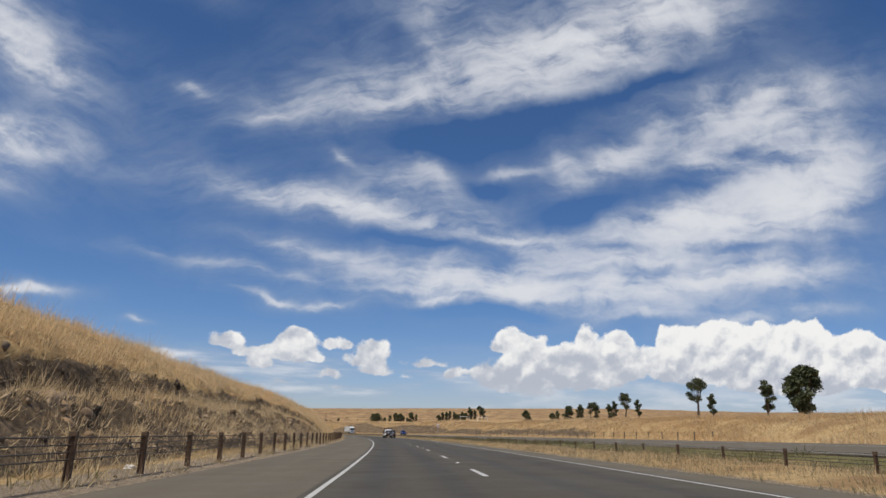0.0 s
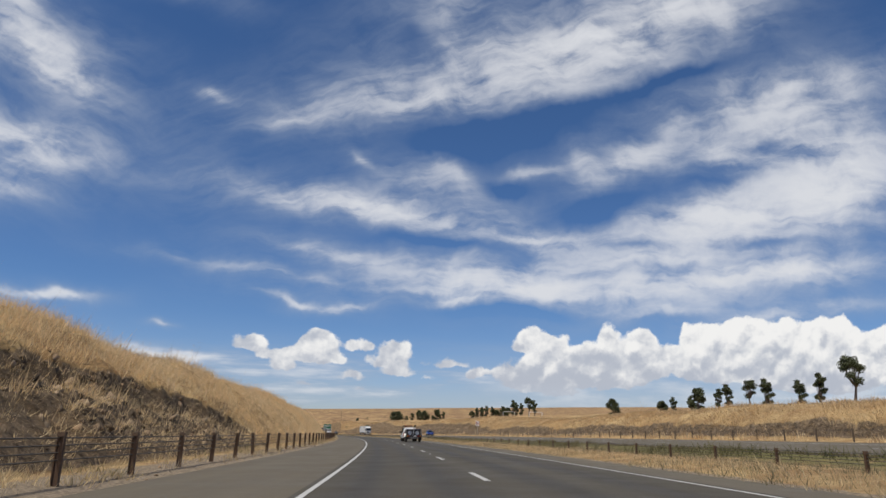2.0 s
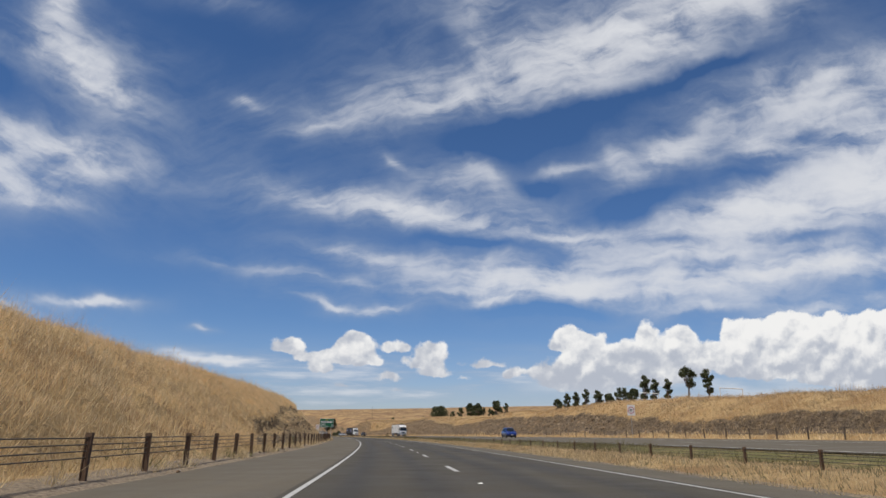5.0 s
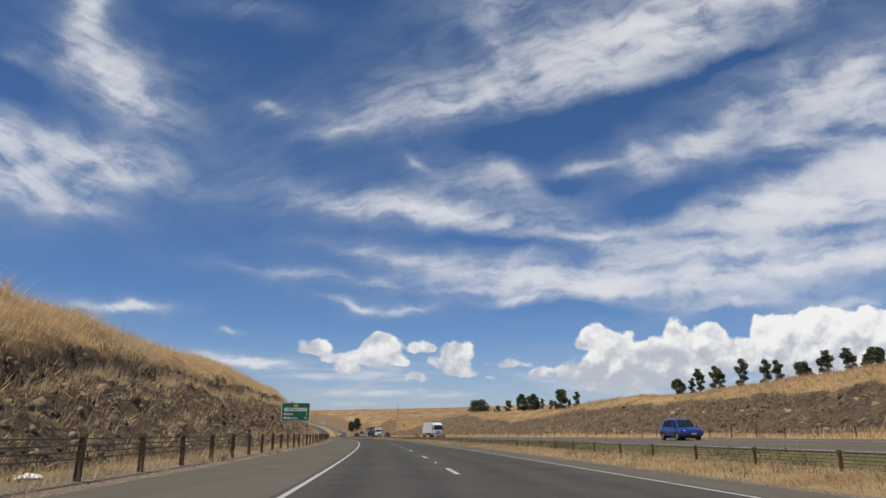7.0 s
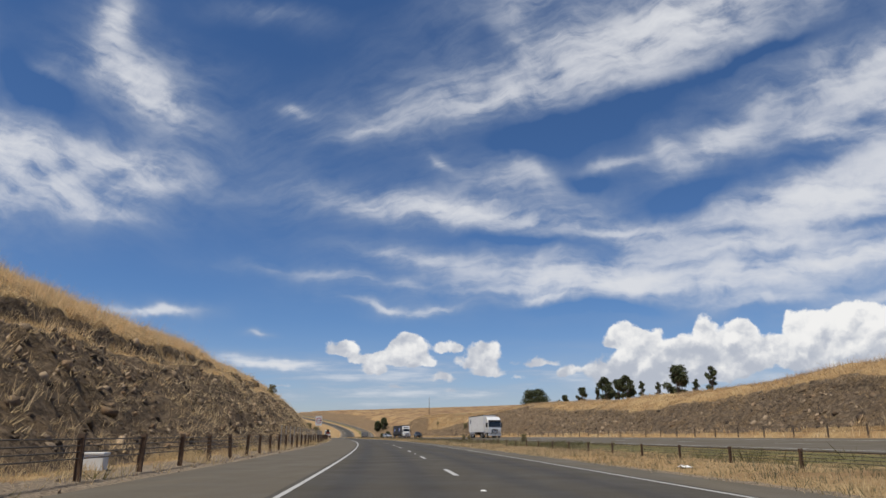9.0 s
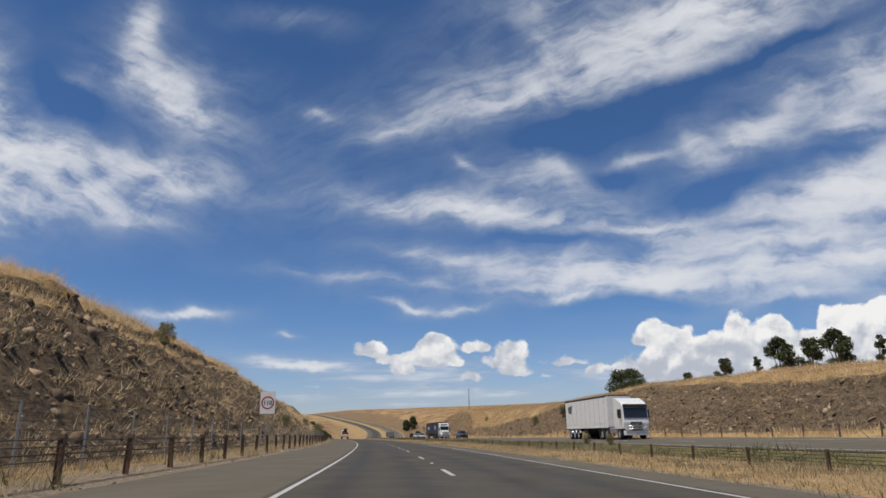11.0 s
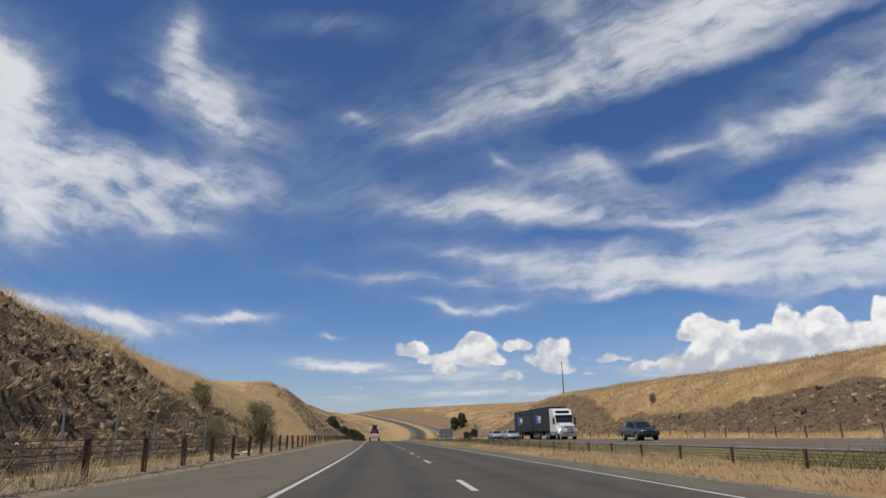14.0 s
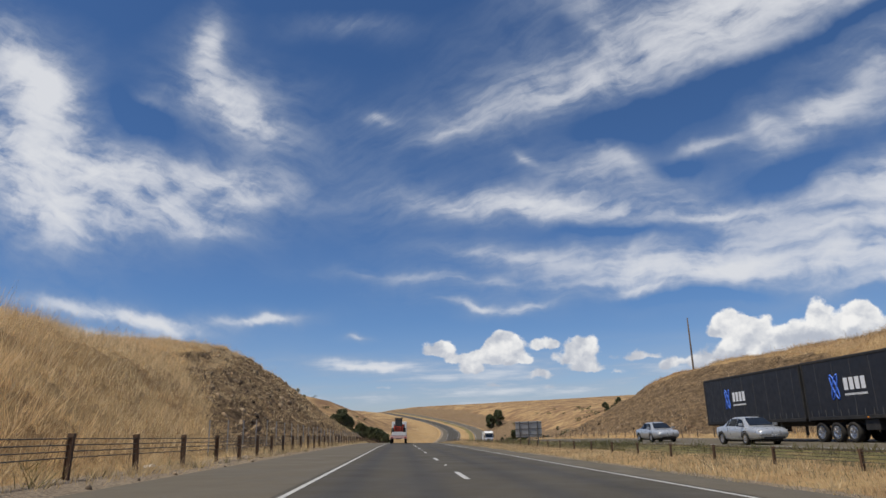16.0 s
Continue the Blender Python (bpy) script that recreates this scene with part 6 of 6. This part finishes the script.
def words(text, size, mat, parent, x, z, y=-0.03, align="LEFT"):
    """Lettering on a board that looks towards -y."""
    cu = bpy.data.curves.new("lettering", "FONT")
    cu.body, cu.size, cu.align_x, cu.extrude, cu.offset = text, size, align, 0.003, size * 0.012
    tmp = bpy.data.objects.new("lettering", cu)
    scene.collection.objects.link(tmp)
    me = bpy.data.meshes.new_from_object(tmp.evaluated_get(bpy.context.evaluated_depsgraph_get()))
    bpy.data.objects.remove(tmp)
    me.transform(Matrix.Translation((x, y, z)) @ Matrix.Rotation(math.pi / 2, 4, "X"))
    me.materials.clear()
    me.materials.append(mat)
    ob = new("lettering", me)
    ob.parent = parent
    return ob


def face_road(ob, s, u, turn=0.0):
    ob.matrix_basis = Matrix.Translation(on_land(s, u)) @ pose(0, 0, 0, 0, 0, math.degrees(float(heading(s))) + turn)
    return ob


def round_board(bm, w, h, r, y0, y1, z):
    """A board with rounded corners."""
    pts = []
    for cx, cz, a0 in ((w / 2 - r, h / 2 - r, 0), (-w / 2 + r, h / 2 - r, 90), (-w / 2 + r, -h / 2 + r, 180), (w / 2 - r, -h / 2 + r, 270)):
        for k in range(5):
            a = radians(a0 + k * 22.5)
            pts.append((cx + r * math.cos(a), z + cz + r * math.sin(a)))
    a = [bm.verts.new((x, y0, zz)) for x, zz in pts]
    b = [bm.verts.new((x, y1, zz)) for x, zz in pts]
    bm.faces.new(a)
    bm.faces.new(b[::-1])
    for i in range(len(pts)):
        j = (i + 1) % len(pts)
        bm.faces.new((a[j], a[i], b[i], b[j]))
    bmesh.ops.recalc_face_normals(bm, faces=bm.faces[:])


def green_sign():
    ob = tagged(new("road_sign"), "green motorway distance sign with a white border on three posts", "road sign")
    for x in (-.9, 0.0, .9):
        tube_path("post", [(x, .06, -.3), (x, .06, 3.4)], .04, GALV, ob, 8)
    bm = bmesh.new()
    round_board(bm, 2.62, 1.62, .12, -.012, .02, 3.0)
    part("border", bm, SIGN_WHITE, ob, "white sign border")
    bm = bmesh.new()
    round_board(bm, 2.54, 1.54, .09, -.02, -.010, 3.0)
    board = part("board", bm, SIGN_GREEN, ob, "green sign face")
    bm = bmesh.new()
    round_board(bm, 2.1, .30, .04, -.026, -.018, 3.20)
    part("name_panel", bm, SIGN_WHITE, board, "white name panel")
    words("M8", .30, SIGN_YELLOW, board, 0, 3.44, -.028, "CENTER")
    words("WESTERN HWY", .27, SIGN_BLACK, board, 0, 3.10, -.03, "CENTER")
    words("Melton", .31, SIGN_WHITE, board, -1.12, 2.70, -.024)
    words("7", .31, SIGN_WHITE, board, 1.12, 2.70, -.024, "RIGHT")
    words("Melbourne", .31, SIGN_WHITE, board, -1.12, 2.34, -.024)
    words("46", .31, SIGN_WHITE, board, 1.12, 2.34, -.024, "RIGHT")
    return ob


def speed_sign(label, w, h, z, readable):
    ob = tagged(new("speed_sign"), label, "speed sign")
    tube_path("post", [(0, .05, -.3), (0, .05, z + h / 2)], .035, GALV, ob, 8)
    bm = bmesh.new()
    round_board(bm, w, h, .05, -.012, .015, z)
    board = part("board", bm, SIGN_WHITE, ob, "white sign face")
    lathe("ring", SIGN_RED, board, [(-.016, w * .43), (-.022, w * .43), (-.022, w * .345), (-.016, w * .345)], (0, 0, z), 40, "red ring", "y")
    if readable:
        words("110", w * .40, SIGN_BLACK, board, 0, z - w * .145, -.022, "CENTER")
    else:
        bars("number_marks", SIGN_BLACK, board, -w * .2, w * .2, -.02, z - w * .15, z + w * .15, 3)
    return ob


gs = face_road(green_sign(), 275.3, -6.9)
gs.matrix_basis = gs.matrix_basis @ Matrix.Diagonal((0.86, 1, 0.88, 1))
face_road(speed_sign("white speed limit sign with a red ring reading 110", .98, 1.45, 2.95, True), 390.0, -7.5)
face_road(speed_sign("white speed limit sign with a red ring on a tall post", .9, 1.2, 3.0, False), 233, 29.4)


def sign_back():
    ob = tagged(new("sign_back"), "grey back of a large road sign on steel posts", "road sign")
    block("panel", GALV, ob, -1.4, 1.4, .0, .03, .7, 2.3, .01)
    for z in (.9, 1.5, 2.1):
        block("rail", GREY_PLASTIC, ob, -1.4, 1.4, -.05, -.002, z, z + .07, .01)
    for x in (-.95, 0, .95):
        block("post", GREY_PLASTIC, ob, x - .05, x + .05, -.14, -.052, -.3, 2.35, .01)
    return ob


face_road(sign_back(), 572, 13.8)


def pole():
    ob = tagged(new("utility_pole"), "tall thin timber pole on the hilltop", "pole")
    lathe("shaft", WOOD_POST, ob, [(-.5, .16), (4, .14), (9.6, .10), (9.65, .001)], (0, 0, 0), 10, "", "z")
    block("cap", GALV, ob, -.12, .12, -.12, .12, 9.6, 9.72, .02)
    return ob


face_road(pole(), 606, 47.5)


def goal(w, h):
    ob = tagged(new("gate_frame"), "thin white pipe frame standing on the ridge", "frame")
    for x in (-w / 2, w / 2):
        tube_path("upright", [(x, 0, -.2), (x, 0, h)], .06, SIGN_WHITE, ob, 8)
    tube_path("crossbar", [(-w / 2, 0, h), (w / 2, 0, h)], .06, SIGN_WHITE, ob, 8)
    return ob


face_road(goal(4.4, 1.5), 268, 48, 20)
face_road(goal(4.4, 1.3), 243, 48, 20)


def mesh_fence(s0, s1, u, hgt, label):
    ob = tagged(new("mesh_fence"), label, "fence")
    k = 0
    ss = np.arange(s0, s1, 3.3)
    for s in ss:
        p = on_land(s, u)
        tube_path("stake", [p + Vector((0, 0, -.3)), p + Vector((0, 0, hgt + .05))], .03, GALV, ob, 6)
    verts, faces = [], []
    for i in range(len(ss) - 1):
        a, b = on_land(ss[i], u), on_land(ss[i + 1], u)
        up = Vector((0, 0, 1))
        n = 9
        for j in range(n):
            h = .05 + (hgt - .05) * j / (n - 1)
            o = len(verts)
            verts += [a + up * h, b + up * h, b + up * (h + .012), a + up * (h + .012)]
            faces.append((o, o + 1, o + 2, o + 3))
        for j in range(22):
            q = a.lerp(b, j / 22)
            o = len(verts)
            d = (b - a).normalized() * .008
            verts += [q + up * .05, q + d + up * .05, q + d + up * hgt, q + up * hgt]
            faces.append((o, o + 1, o + 2, o + 3))
    raw("mesh_wire", verts, faces, WIRE, ob)
    return ob


mesh_fence(335, 470, -7.5, 1.5, "tall rusty wire mesh fence behind the barrier")
mesh_fence(530, 636, -8.1, 1.5, "wire mesh rockfall fence below the earth cutting")


def cabinet():
    ob = tagged(new("service_cabinet"), "white concrete service box in the dry verge", "utility box")
    block("body", SIGN_WHITE, ob, -.55, .55, -.35, .35, -.15, .55, .03)
    block("lid", SIGN_WHITE, ob, -.60, .60, -.40, .40, .55, .64, .025, "white overhanging lid")
    return ob


cb = face_road(cabinet(), 299.2, -7.35)
cb.matrix_basis = cb.matrix_basis @ Matrix.Diagonal((0.5, 0.5, 0.66, 1))


def scrap(seed, mat, size, label, category):
    r = random.Random(seed)
    bm = bmesh.new()
    bmesh.ops.create_icosphere(bm, subdivisions=2, radius=size)
    for v in bm.verts:
        k = 0.6 + 0.8 * noise.noise(v.co * (2.2 / size) + Vector((seed, 0, 0)))
        v.co = Vector((v.co.x * 1.5 * k, v.co.y * k, max(v.co.z, -size * .3) * 0.45 * k))
    me = bpy.data.meshes.new("litter")
    bm.to_mesh(me)
    bm.free()
    me.materials.append(mat)
    return tagged(new("litter", me), label, category)


for k, (s, u, sz, m) in enumerate(((233, -7.2, .3, "w"), (126, -7.0, .32, "w"), (18, -7.0, .2, "w"), (386, -5.9, .16, "w"), (470, -6.8, .2, "k"), (474, -7.0, .25, "w"), (497, -6.7, .22, "k"), (300, 8.4, .18, "w"), (226, 9.4, .16, "w"), (520, -7.0, .2, "w"))):
    ob = scrap(k, SIGN_WHITE if m == "w" else RUBBER, sz, "crumpled white plastic litter on the verge" if m == "w" else "torn black tyre shred on the verge", "litter")
    ob.matrix_basis = Matrix.Translation(on_land(s, u) + Vector((0, 0, .03))) @ pose(0, 0, 0, 0, 0, k * 47)

# raised reflectors between the lane dashes
bm = bmesh.new()
box(bm, -.05, .05, -.05, .05, 0, .018, .6)
eye_me = bpy.data.meshes.new("reflector")
bm.to_mesh(eye_me)
bm.free()
eye_me.materials.append(SIGN_WHITE)
for k in range(0, 45, 2):
    s = float(np.interp(k + .62, (-1, 0, 10, 20, 33, 40, 60), (4.4, 16.6, 138.3, 260.7, 423.3, 515.6, 765.6)))
    ob = tagged(new("reflector", eye_me), "small white raised pavement reflector", "reflector", "lane reflectors")
    ob.matrix_basis = Matrix.Translation(Vector(place(s, DASH, 0.002))) @ pose(0, 0, 0, 0, 0, math.degrees(float(heading(s))))


# a far lorry on the opposite carriageway
far_cab = copy_thing(bpy.data.objects["prime_mover"], Matrix.Identity(4))
far_box = copy_thing(bpy.data.objects["curtain_trailer"], Matrix.Identity(4))
park(far_cab, 712, 23.6, True)
park(far_box, 723.2, 23.6, True)
